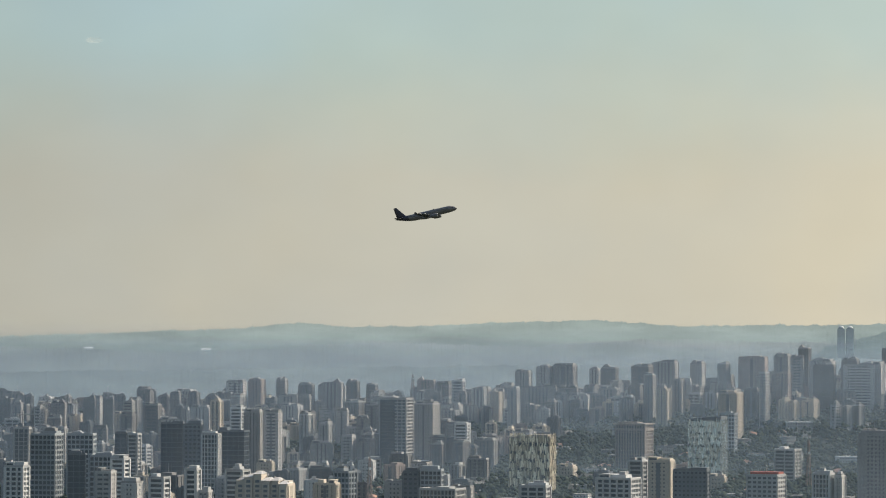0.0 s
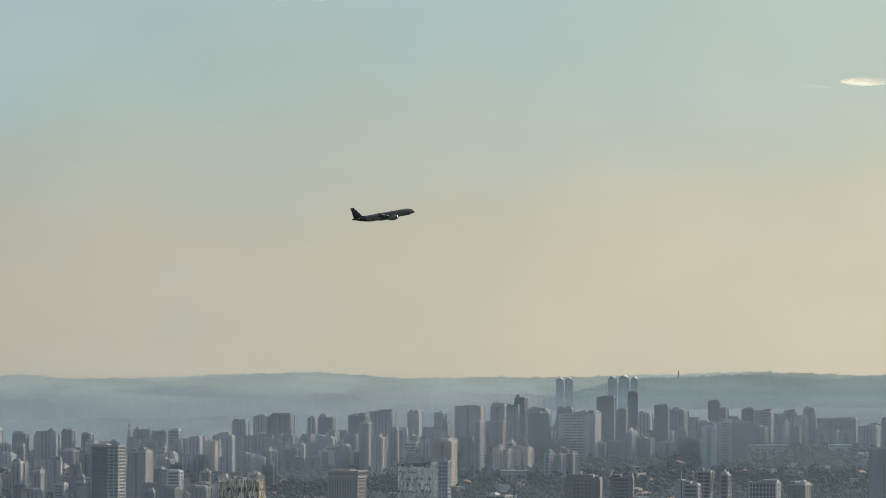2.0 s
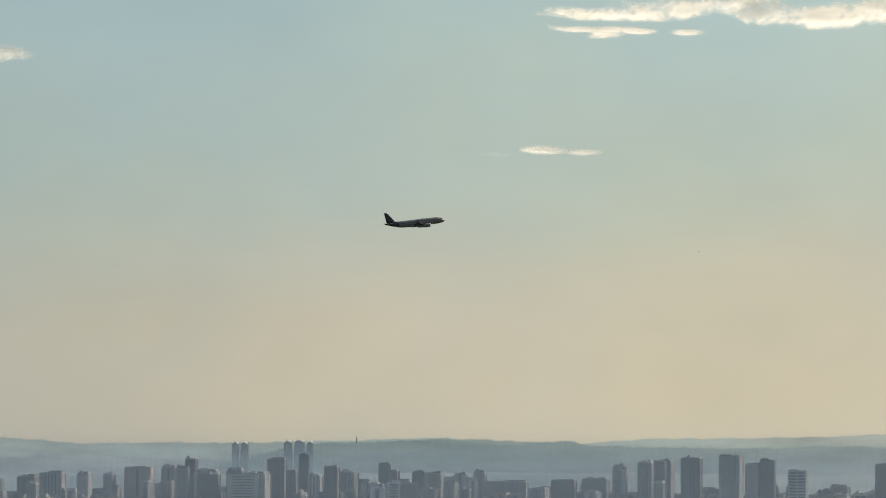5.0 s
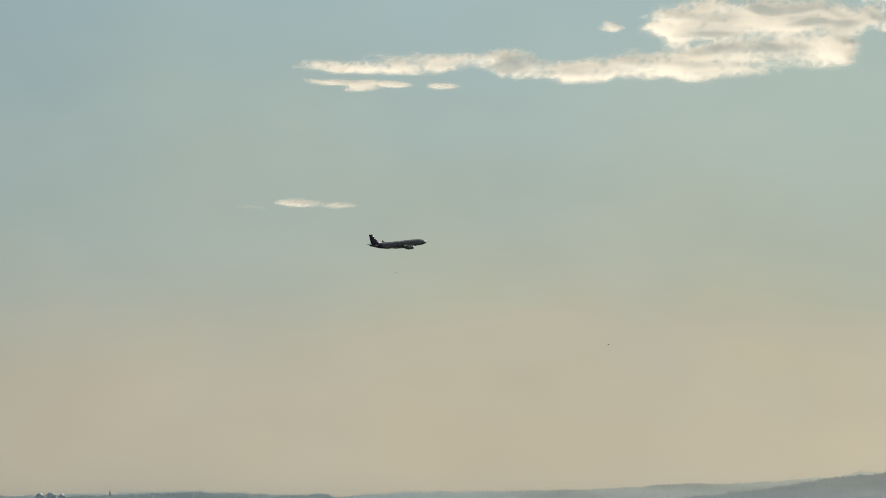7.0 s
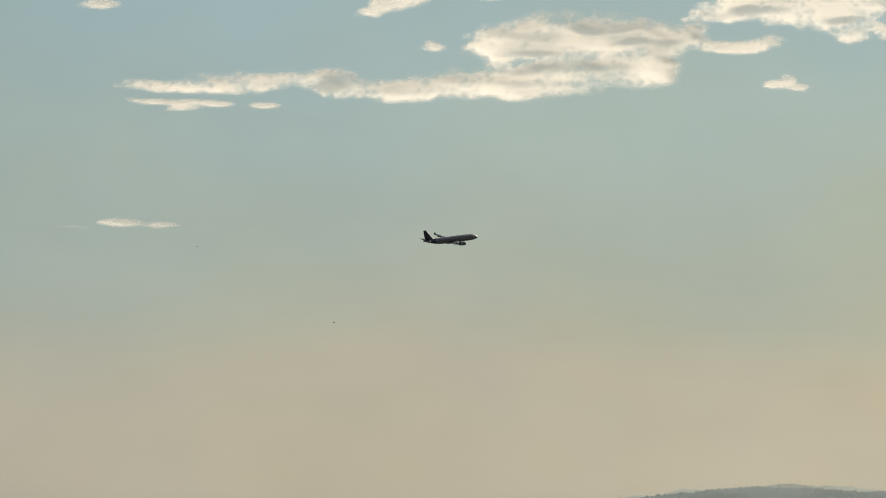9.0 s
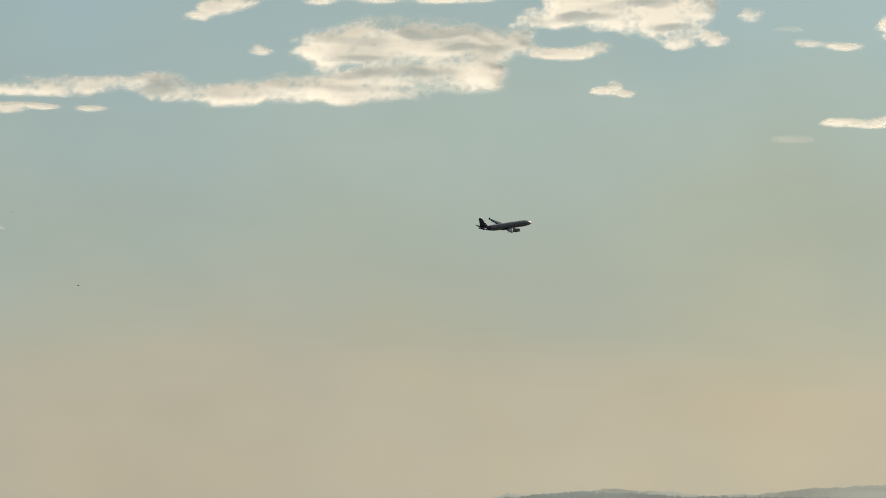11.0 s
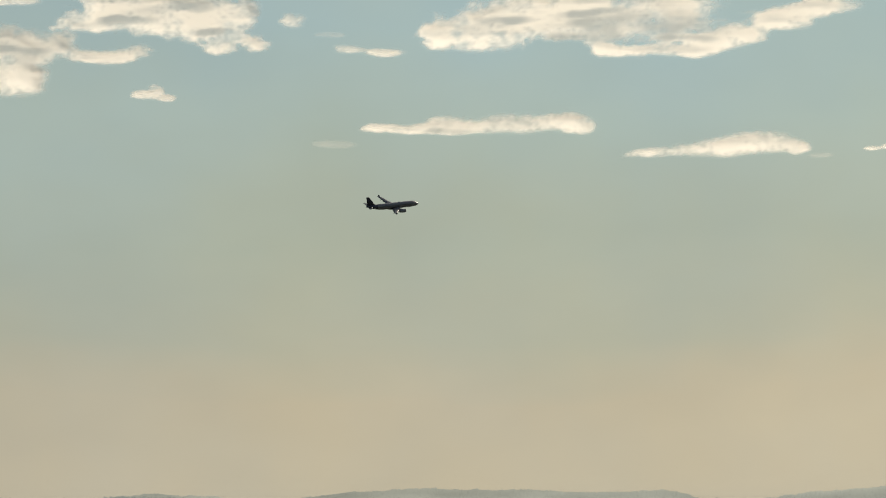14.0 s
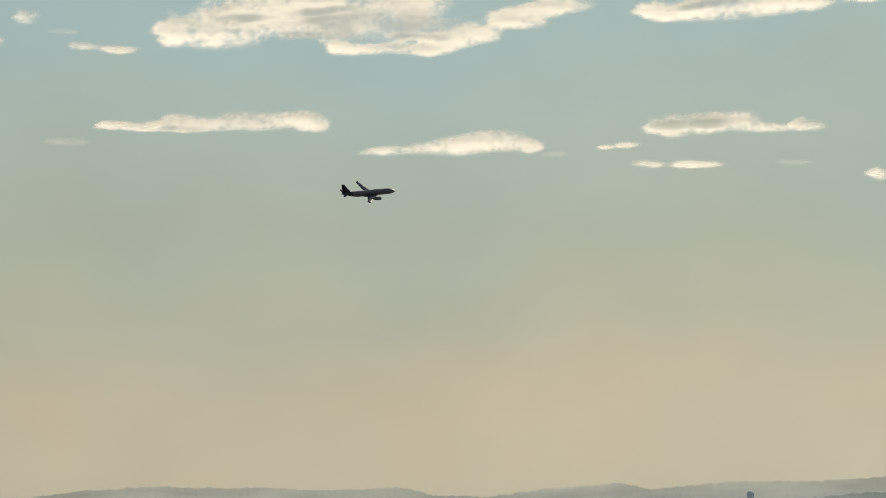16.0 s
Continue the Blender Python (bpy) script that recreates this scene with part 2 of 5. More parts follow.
def cloud_material():
    m = bpy.data.materials.new("cloud")
    m.use_nodes = True
    nt = m.node_tree
    nt.nodes.clear()
    N, L = nt.nodes.new, nt.links.new
    out = N("ShaderNodeOutputMaterial")
    at = N("ShaderNodeAttribute"); at.attribute_name = "thickness"
    tr, thick = N("ShaderNodeBsdfTransparent"), N("ShaderNodeBsdfDiffuse")
    fore, aft, thin = N("ShaderNodeBsdfTranslucent"), N("ShaderNodeBsdfDiffuse"), N("ShaderNodeMixShader")
    thin.inputs[0].default_value = 0.3
    L(fore.outputs[0], thin.inputs[1]); L(aft.outputs[0], thin.inputs[2])
    for s in (fore, aft):
        s.inputs["Color"].default_value = (0.98, 0.935, 0.86, 1)
    thick.inputs["Color"].default_value = (0.8, 0.79, 0.75, 1)
    geo, nz = N("ShaderNodeNewGeometry"), N("ShaderNodeTexNoise")
    nz.inputs["Scale"].default_value, nz.inputs["Detail"].default_value = 0.035, 2.5
    L(geo.outputs["Position"], nz.inputs["Vector"])
    core = N("ShaderNodeAttribute"); core.attribute_name = "core"
    body = N("ShaderNodeMapRange")
    body.inputs["To Min"].default_value, body.inputs["To Max"].default_value = 0.0, 0.5
    L(core.outputs["Fac"], body.inputs["Value"])
    mix1, mix2 = N("ShaderNodeMixShader"), N("ShaderNodeMixShader")
    L(body.outputs[0], mix1.inputs[0]); L(thin.outputs[0], mix1.inputs[1]); L(thick.outputs[0], mix1.inputs[2])
    ed = N("ShaderNodeMath"); ed.operation = "MULTIPLY_ADD"
    L(nz.outputs["Fac"], ed.inputs[0]); ed.inputs[1].default_value = 0.26; 
    sh = N("ShaderNodeMath"); sh.operation = "SUBTRACT"; sh.inputs[1].default_value = 0.13
    L(at.outputs["Fac"], sh.inputs[0]); L(sh.outputs[0], ed.inputs[2])
    al = N("ShaderNodeMapRange"); al.interpolation_type = "SMOOTHSTEP"
    al.inputs["From Min"].default_value, al.inputs["From Max"].default_value = 0.0, 0.9
    al.inputs["To Max"].default_value = 0.95
    L(ed.outputs[0], al.inputs["Value"])
    gap = N("ShaderNodeMath"); gap.operation = "MULTIPLY_ADD"
    L(core.outputs["Fac"], gap.inputs[0]); gap.inputs[1].default_value, gap.inputs[2].default_value = -0.28, 1.0
    veil = N("ShaderNodeMath"); veil.operation = "MULTIPLY"
    L(al.outputs[0], veil.inputs[0]); L(gap.outputs[0], veil.inputs[1])
    L(veil.outputs[0], mix2.inputs[0]); L(tr.outputs[0], mix2.inputs[1]); L(mix1.outputs[0], mix2.inputs[2])
    L(mix2.outputs[0], out.inputs["Surface"])
    return m


M["ground"] = ground_material()
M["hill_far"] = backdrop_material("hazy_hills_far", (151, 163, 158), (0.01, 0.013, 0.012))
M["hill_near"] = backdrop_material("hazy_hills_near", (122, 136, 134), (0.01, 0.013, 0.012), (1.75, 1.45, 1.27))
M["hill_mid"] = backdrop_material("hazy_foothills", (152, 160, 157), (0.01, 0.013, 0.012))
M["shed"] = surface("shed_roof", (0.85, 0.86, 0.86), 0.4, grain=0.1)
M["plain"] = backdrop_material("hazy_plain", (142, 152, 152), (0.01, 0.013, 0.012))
M["cloud"] = cloud_material()


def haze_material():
    """Haze stand-in for upright sheets: mostly clear, the rest scatters sun and sky light both ways; uneven in long
    level drifts.
    """
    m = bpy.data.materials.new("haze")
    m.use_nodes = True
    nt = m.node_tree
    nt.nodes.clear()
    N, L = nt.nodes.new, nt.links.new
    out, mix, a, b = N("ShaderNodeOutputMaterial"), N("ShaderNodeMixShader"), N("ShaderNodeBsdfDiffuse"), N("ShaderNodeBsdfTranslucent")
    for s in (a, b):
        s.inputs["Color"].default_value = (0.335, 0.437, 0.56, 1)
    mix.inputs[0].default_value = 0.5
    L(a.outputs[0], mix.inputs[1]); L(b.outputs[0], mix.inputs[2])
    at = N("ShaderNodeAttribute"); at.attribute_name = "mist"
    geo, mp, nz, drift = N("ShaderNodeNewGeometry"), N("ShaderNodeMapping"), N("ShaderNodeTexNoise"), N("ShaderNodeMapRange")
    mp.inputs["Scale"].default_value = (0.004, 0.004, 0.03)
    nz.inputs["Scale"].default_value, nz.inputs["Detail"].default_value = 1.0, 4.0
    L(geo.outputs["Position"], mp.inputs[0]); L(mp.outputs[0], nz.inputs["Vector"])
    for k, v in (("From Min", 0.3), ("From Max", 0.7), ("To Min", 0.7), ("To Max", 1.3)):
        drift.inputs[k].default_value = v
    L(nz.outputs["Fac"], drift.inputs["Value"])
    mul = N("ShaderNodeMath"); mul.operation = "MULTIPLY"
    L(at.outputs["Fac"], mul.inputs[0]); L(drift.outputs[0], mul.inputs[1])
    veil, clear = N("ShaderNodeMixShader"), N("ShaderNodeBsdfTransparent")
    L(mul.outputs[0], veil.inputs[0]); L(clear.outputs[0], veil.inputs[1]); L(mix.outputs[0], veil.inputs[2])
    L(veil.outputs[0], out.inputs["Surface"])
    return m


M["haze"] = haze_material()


# ---------------------------------------------------------------- helpers
def mesh_object(name, verts, faces, material, parent=None, label="", smooth=False):
    me = bpy.data.meshes.new(name)
    me.from_pydata(verts, [], faces)
    if smooth:
        me.polygons.foreach_set("use_smooth", [True] * len(me.polygons))
    me.materials.append(material)
    ob = new(name, me)
    ob.parent = parent
    if label:
        ob["label"] = label
    return ob


BOX = [(0, 3, 2, 1), (4, 5, 6, 7), (0, 1, 5, 4), (1, 2, 6, 5), (2, 3, 7, 6), (3, 0, 4, 7)]


def boxes(name, items, material, parent=None, label=""):
    """Boxes (x0, y0, z0, x1, y1, z1) joined into one mesh."""
    vs, fs = [], []
    for x0, y0, z0, x1, y1, z1 in items:
        n = len(vs)
        vs += [(x0, y0, z0), (x1, y0, z0), (x1, y1, z0), (x0, y1, z0), (x0, y0, z1), (x1, y0, z1), (x1, y1, z1), (x0, y1, z1)]
        fs += [tuple(n + i for i in f) for f in BOX]
    return mesh_object(name, vs, fs, material, parent, label)


def part(name, bm, material, parent, label="", smooth=False):
    me = bpy.data.meshes.new(name)
    bm.to_mesh(me)
    bm.free()
    if smooth:
        me.polygons.foreach_set("use_smooth", [True] * len(me.polygons))
    me.materials.append(material)
    ob = new(name, me)
    ob.parent = parent
    if label:
        ob["label"] = label
    return ob


def ground(x, y):
    """Height of the land: a flat valley, then a ridge on which the skyline stands."""
    r, a = math.hypot(x, y), math.degrees(math.atan2(x, y))
    s = min(max((r - 3150) / 700, 0), 1)
    return -5 + s * s * (3 - 2 * s) * (40 + 25 * min(max(a / 8, 0), 1))


# ---------------------------------------------------------------- the land
def build_land():
    radii = [0, 400, 900, 1400, 1900, 2300, 2600, 2900, 3150] + [3150 + 50 * i for i in range(1, 16)] + [4100, 4400, 4950]
    seg = 240
    vs, fs = [(0, 0, ground(0, 0))], []
    for r in radii[1:]:
        for k in range(seg):
            a = 2 * math.pi * k / seg
            x, y = r * math.sin(a), r * math.cos(a)
            vs.append((x, y, ground(x, y) + (2.5 * noise.noise((x * 0.004, y * 0.004, 0)) if r > 2400 else 0)))
    for k in range(seg):
        fs.append((0, 1 + (k + 1) % seg, 1 + k))
    for i in range(len(radii) - 2):
        for k in range(seg):
            a, b = 1 + i * seg + k, 1 + i * seg + (k + 1) % seg
            fs.append((a, b, b + seg, a + seg))
    ob = mesh_object("ground", vs, fs, M["ground"], smooth=True)
    tagged(ob, "green and grey city land rising to a ridge", "ground", kind="structure")


def ridge(name, crest, r0, r1, foot, material, label, rough):
    """A chain of hills: crest gives (bearing, degrees above the eye's level); it rises from foot at r0 to r1 and falls behind."""
    az, el = [c[0] for c in crest], [c[1] for c in crest]
    steps, rows = 5400, 9
    vs, fs = [], []
    for i in range(steps + 1):
        b = az[0] + (az[-1] - az[0]) * i / steps
        e = float(np.interp(b, az, el))
        e += rough * (0.5 * noise.fractal((b * 0.9, r1 * 0.01, 0.0), 1.0, 2.0, 3) + 0.28 * noise.fractal((b * 7, r1 * 0.013, 3.0), 0.9, 2.0, 4) + 0.0)
        top = EYE_Z + r1 * math.tan(radians(e))
        for j in range(rows):
            u = j / (rows - 2)
            r = r0 + (r1 - r0) * u
            z = foot + (top - foot) * min(u, 1) ** 1.4
            if j == rows - 2:
                z += -3.2 + 1.2 * noise.fractal((b * 4.37, r1 * 0.0213, 5.3), 0.5, 2.3, 4) + 3.0 * abs(noise.noise((b * 17, r1 * 0.02, 8.0))) + 2.4 * abs(noise.noise((b * 41, r1 * 0.02, 1.0)))
            if 0 < j < rows - 2:
                z += 6 * noise.fractal((b * 1.5, j * 0.8, r0 * 0.02), 1.0, 2.0, 3)
            if j == rows - 1:
                r, z = r1 + 40, top - 25
            vs.append((r * math.sin(radians(b)), r * math.cos(radians(b)), z))
    for i in range(steps):
        for j in range(rows - 1):
            a = i * rows + j
            fs.append((a, a + rows, a + rows + 1, a + 1))
    ob = mesh_object(name, vs, fs, material, smooth=True)
    return tagged(ob, label, "hills", kind="structure")


def warehouse(bearing, up, crest_z, length):
    """A long low shed on the slope of the far hills."""
    r = 4640 + 210 * up
    z = 64 + (crest_z - 60) * up ** 1.4
    b = radians(bearing)
    ob = new("warehouse")
    ob.matrix_world = pose(r * math.sin(b), r * math.cos(b), z, 0, 0, -bearing)
    tagged(ob, "distant pale warehouse on the wooded slope", "warehouse", "far warehouses")
    boxes("wall", [(-length / 2, -3, -9, length / 2, 3, 0.9)], M["far_wall"], ob)
    roof = boxes("roof", [(-length / 2 - 0.4, -3.4, -0.15, length / 2 + 0.4, 3.4, 0.15)], M["shed"], ob, "pale single-pitch metal roof")
    roof.matrix_basis = pose(0, 0, 1.6, 12, 0, 0)
    boxes("door", [(-length * 0.3, -3.1, -4, -length * 0.3 + 2, -2.95, -1)], M["steel"], ob)


def build_hills():
    g = random.Random(21)
    for k in range(20):
        b = g.uniform(-7.5, 4.5)
        warehouse(b, g.uniform(0.35, 0.75), EYE_Z + 4850 * math.tan(radians(0.1 + 0.02 * b)), g.choice((4, 6, 8, 12, 20, 28)))
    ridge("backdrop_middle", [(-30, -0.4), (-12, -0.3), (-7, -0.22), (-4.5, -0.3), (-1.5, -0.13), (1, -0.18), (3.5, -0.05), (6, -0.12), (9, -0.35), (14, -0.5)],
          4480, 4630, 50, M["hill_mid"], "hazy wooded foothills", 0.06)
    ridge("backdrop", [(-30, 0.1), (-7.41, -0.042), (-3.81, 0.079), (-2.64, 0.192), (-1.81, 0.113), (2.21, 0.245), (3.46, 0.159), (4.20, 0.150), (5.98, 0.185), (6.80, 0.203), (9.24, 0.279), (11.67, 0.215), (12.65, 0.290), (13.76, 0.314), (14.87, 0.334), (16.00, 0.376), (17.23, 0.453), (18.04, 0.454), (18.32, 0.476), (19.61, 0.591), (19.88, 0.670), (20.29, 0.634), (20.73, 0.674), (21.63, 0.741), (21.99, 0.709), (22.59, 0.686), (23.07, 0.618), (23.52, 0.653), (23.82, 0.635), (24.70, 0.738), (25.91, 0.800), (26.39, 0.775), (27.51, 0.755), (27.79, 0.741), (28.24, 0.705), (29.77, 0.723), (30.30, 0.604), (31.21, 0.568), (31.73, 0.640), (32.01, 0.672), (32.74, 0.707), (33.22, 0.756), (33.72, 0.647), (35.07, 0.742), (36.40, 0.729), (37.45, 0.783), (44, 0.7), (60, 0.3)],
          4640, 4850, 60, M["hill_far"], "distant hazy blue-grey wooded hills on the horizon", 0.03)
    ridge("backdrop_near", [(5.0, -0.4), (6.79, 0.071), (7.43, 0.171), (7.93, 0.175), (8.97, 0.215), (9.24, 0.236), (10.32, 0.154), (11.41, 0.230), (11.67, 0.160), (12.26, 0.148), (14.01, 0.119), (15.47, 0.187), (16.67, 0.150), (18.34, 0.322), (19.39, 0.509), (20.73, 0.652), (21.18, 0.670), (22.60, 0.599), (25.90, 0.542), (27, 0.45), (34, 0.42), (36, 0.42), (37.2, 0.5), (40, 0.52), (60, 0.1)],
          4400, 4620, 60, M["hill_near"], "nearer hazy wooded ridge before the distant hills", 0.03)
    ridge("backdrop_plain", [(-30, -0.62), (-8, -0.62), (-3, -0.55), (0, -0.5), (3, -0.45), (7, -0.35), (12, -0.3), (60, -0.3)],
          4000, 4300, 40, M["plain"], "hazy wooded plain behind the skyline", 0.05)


build_land()
build_hills()


# ---------------------------------------------------------------- clouds
cloud_count = 0


def cloud(bearing, tilt, puffs, hollows=(), faint=False):
    """Heaped cloud: a lumpy body that bulges towards the viewer, thin at its rim, so that light comes through from behind.
    puffs and hollows: centre and half-sizes (x, z, rx, rz) in metres about the cloud's middle."""
    global cloud_count
    cloud_count += 1
    seed = cloud_count * 7.3
    half_w = max(abs(p[0]) + p[2] for p in puffs) * 1.12 + 10
    half_h = max(abs(p[1]) + p[3] for p in puffs) * 1.25 + 7
    step = 2.0 if half_w < 200 else 2.6
    nx, nz = int(2 * half_w / step), int(2 * half_h / step)
    X, Z = np.meshgrid(np.linspace(-half_w, half_w, nx + 1), np.linspace(-half_h, half_h, nz + 1), indexing="ij")
    coarse, fine, streak, broad = (np.zeros(X.shape) for _ in range(4))
    for i in range(nx + 1):
        for k in range(nz + 1):
            x, z = X[i, k], Z[i, k]
            coarse[i, k] = noise.fractal((x * 0.024 + seed, z * 0.05, seed), 0.9, 2.1, 3)
            fine[i, k] = 0.5 - abs(noise.noise((x * 0.06 + seed, z * 0.1, seed + 4))) - 0.6 * abs(noise.noise((x * 0.11, z * 0.15 + seed, 2.0)))
            broad[i, k] = noise.fractal((x * 0.014 + seed, z * 0.02, seed + 5), 1.0, 2.0, 2)
            streak[i, k] = noise.fractal((x * 0.008 + seed, z * 0.05, seed + 9), 0.9, 2.0, 3)
    # puffs run together into heaps, crisp above and frayed below
    small = min(1.0, half_h / 40)
    U, V = X + (16 * coarse + 6 * streak) * (0.3 + 0.7 * small), Z + 7 * broad * (0.3 + 0.7 * small)
    field, swell = np.full(X.shape, -6.0), np.zeros(X.shape)
    for x0, z0, rx, rz in (*puffs, *hollows):
        d = ((U - x0) / rx) ** 2 + ((V - z0) / (rz * np.where(V > z0, 1.1, 0.95))) ** 2
        field = np.logaddexp(field * 2.2, (1.0 - d) * 2.2) / 2.2
        swell = swell + rz * np.exp(-d)
    frayed = 0.75 + 0.25 * np.clip(broad * 2, -1, 1)
    mask = np.clip(field, -2, 0.9) * frayed + 0.3 * coarse * (0.6 + 0.4 * small) + 0.4 * (fine - 0.12) * (0.3 + 0.7 * small) + 0.14 * small
    mask = np.minimum(mask, 0.55 + 0.45 * small)
    rim = np.minimum(half_w - np.abs(X), half_h - np.abs(Z)) / 8.0
    mask = np.minimum(mask, rim)
    if faint:
        mask = np.minimum(mask, 0.42) * 0.55
    grey = np.zeros(X.shape)
    for x0, z0, rx, rz in hollows:
        d = ((U - x0) / rx) ** 2 + ((V - z0) / rz) ** 2
        grey = np.maximum(grey, np.clip(1.3 - d + 0.9 * coarse + 0.5 * streak, 0, 1.25) / 1.25)
    deep = np.clip((field - 0.25) * 1.2, 0, 1)
    grey = np.maximum(grey * np.clip(mask * 3, 0, 1), deep * np.clip(0.14 + 1.1 * streak - 0.25 * fine, 0, 0.6) * small)
    index, vs, dens, cores, fs = {}, [], [], [], []
    solid = mask > 0
    for i in range(nx):
        for k in range(nz):
            if not solid[i:i + 2, k:k + 2].any():
                continue
            quad = []
            for key in ((i, k), (i + 1, k), (i + 1, k + 1), (i, k + 1)):
                if key not in index:
                    index[key] = len(vs)
                    vs.append((X[key], -0.3 * min(swell[key], 40), Z[key]))
                    dens.append(float(min(1.0, max(mask[key], 0.0))))
                    cores.append(float(grey[key]))
                quad.append(index[key])
            fs.append(tuple(quad))
    ob = mesh_object("cloud", vs, fs, M["cloud"], smooth=True)
    at = ob.data.attributes.new("thickness", "FLOAT", "POINT")
    at.data.foreach_set("value", dens)
    at = ob.data.attributes.new("core", "FLOAT", "POINT")
    at.data.foreach_set("value", cores)
    b, e = radians(bearing), radians(tilt)
    ob.matrix_world = pose(4850 * math.sin(b) * math.cos(e), 4850 * math.cos(b) * math.cos(e), EYE_Z + 4850 * math.sin(e), 0, 0, -bearing)
    label = "faint wisp of pale cloud in hazy sky" if faint else ("long cream-white cloud bank with grey hollows" if half_w > 110 else "small cream-white cloud lit from behind")
    return tagged(ob, label, "cloud", group="clouds over the hills")


cloud(1.35, 6.38, [(-58, -3, 54, 9), (4, -1, 62, 15), (66, -7, 46, 11), (-19, 7, 46, 11)])
cloud(11.22, 4.87, [(-33, -1, 23, 4), (-12, 0, 22, 6), (29, -3, 28, 4)])
cloud(10.11, 4.81, [(0, 0, 29, 3)], faint=True)
cloud(16.19, 7.52, [(-405, -36, 51, 8), (-355, -38, 31, 8), (-320, -36, 32, 11), (-259, -34, 46, 12), (-197, -30, 39, 12), (-151, -34, 32, 19), (-93, -46, 54, 15), (-39, -43, 54, 15), (15, -38, 46, 19), (69, -38, 54, 20), (62, 16, 36, 23), (116, 28, 62, 29), (193, 30, 85, 31), (270, 24, 62, 29), (332, 32, 27, 17), (131, -29, 85, 23), (224, -22, 77, 23), (283, -11, 23, 22), (374, 16, 31, 8), (421, 20, 36, 11)],
      hollows=[(158, -15, 89, 10), (-154, -37, 28, 10), (205, 41, 54, 5), (274, 22, 54, 6), (112, 7, 46, 5)])
cloud(11.88, 6.79, [(-40, 5, 36, 6), (2, -5, 28, 6), (45, 2, 31, 5), (2, 2, 31, 5)])
cloud(13.23, 6.78, [(0, 0, 26, 5)])
cloud(15.93, 7.72, [(0, 0, 15, 8)])
cloud(15.23, 8.40, [(-29, -12, 25, 7), (3, 0, 31, 12), (30, 8, 23, 11)])
cloud(18.18, 8.56, [(-108, -4, 31, 7), (-39, 1, 46, 10), (54, -2, 46, 7), (108, -2, 31, 7)])
cloud(21.73, 8.24, [(-107, -5, 39, 11), (-76, 14, 46, 28), (-7, 14, 69, 36), (70, -2, 54, 34), (109, 14, 25, 23), (124, -32, 22, 12), (78, -40, 23, 9)],
      hollows=[(-46, 0, 46, 6), (39, 20, 46, 8), (70, -17, 31, 5)])
cloud(21.64, 7.13, [(-18, -5, 13, 8), (-5, 1, 12, 12), (14, -7, 17, 7)])
cloud(23.84, 8.22, [(0, 0, 19, 12)])
cloud(25.08, 7.74, [(-29, 2, 23, 6), (17, -1, 35, 7)])
cloud(29.40, 8.15, [(-260, -15, 36, 20), (-206, -9, 62, 28), (-152, 6, 69, 34), (-67, 18, 77, 31), (25, 22, 85, 27), (87, -29, 54, 15), (18, -39, 69, 10), (-44, -32, 31, 9), (141, -17, 31, 12), (195, 2, 46, 15), (249, 18, 46, 14)],
      hollows=[(10, -5, 108, 15), (-83, -19, 46, 8), (56, -22, 54, 5), (-175, 6, 39, 6), (-67, 14, 62, 6)])
cloud(35.64, 8.23, [(-135, -1, 39, 12), (-73, -1, 62, 20), (-4, 3, 62, 17), (58, 7, 46, 14), (143, 8, 31, 7)],
      hollows=[(-66, 3, 54, 5)])
cloud(26.80, 6.57, [(-127, -3, 36, 7), (-81, -5, 39, 8), (-42, -2, 39, 12), (12, -3, 46, 12), (73, -3, 54, 14), (120, 5, 31, 12), (135, -5, 28, 11)],
      hollows=[(-35, -9, 31, 5)])
cloud(24.53, 6.26, [(0, 0, 31, 6)], faint=True)
cloud(30.62, 6.16, [(-97, -8, 29, 7), (-43, -6, 46, 10), (19, -1, 46, 14), (65, 2, 42, 15), (107, -4, 19, 11)])
cloud(32.30, 5.98, [(0, 0, 19, 4)], faint=True)
cloud(35.21, 6.40, [(-94, -4, 28, 14), (-56, 0, 46, 16), (-9, 3, 43, 15), (37, -8, 46, 8), (99, -8, 23, 6), (87, -2, 11, 7)],
      hollows=[(-52, 0, 51, 7)])
cloud(33.31, 6.11, [(10, 0, 25, 5), (-21, -2, 14, 3)])
cloud(34.30, 5.79, [(-40, 0, 22, 6), (22, 0, 40, 6)])
cloud(36.08, 5.76, [(0, 0, 32, 3)], faint=True)
cloud(37.43, 5.54, [(0, 0, 15, 10)])
cloud(10.62, 8.37, [(0, 0, 27, 8)])
cloud(24.46, 8.01, [(0, 0, 22, 4)], faint=True)
cloud(-5.93, 4.67, [(0, 0, 12, 5)], faint=True)


# ---------------------------------------------------------------- the airliner
def ring(bm, x, ry, rz, cz, n=24):
    return [bm.verts.new((x, ry * math.sin(2 * math.pi * k / n), cz + rz * math.cos(2 * math.pi * k / n))) for k in range(n)]


def loft(sections, n=24, caps=True):
    bm = bmesh.new()
    rings = [ring(bm, *s, n=n) for s in sections]
    for a, b in zip(rings, rings[1:]):
        for k in range(n):
            bm.faces.new((a[k], a[(k + 1) % n], b[(k + 1) % n], b[k]))
    if caps:
        bm.faces.new(rings[0][::-1])
        bm.faces.new(rings[-1])
    bmesh.ops.recalc_face_normals(bm, faces=bm.faces)
    return bm


FOIL = [(1.0, 0.0), (0.7, 0.05), (0.35, 0.085), (0.1, 0.065), (0.0, 0.0), (0.1, -0.035), (0.35, -0.045), (0.7, -0.02)]


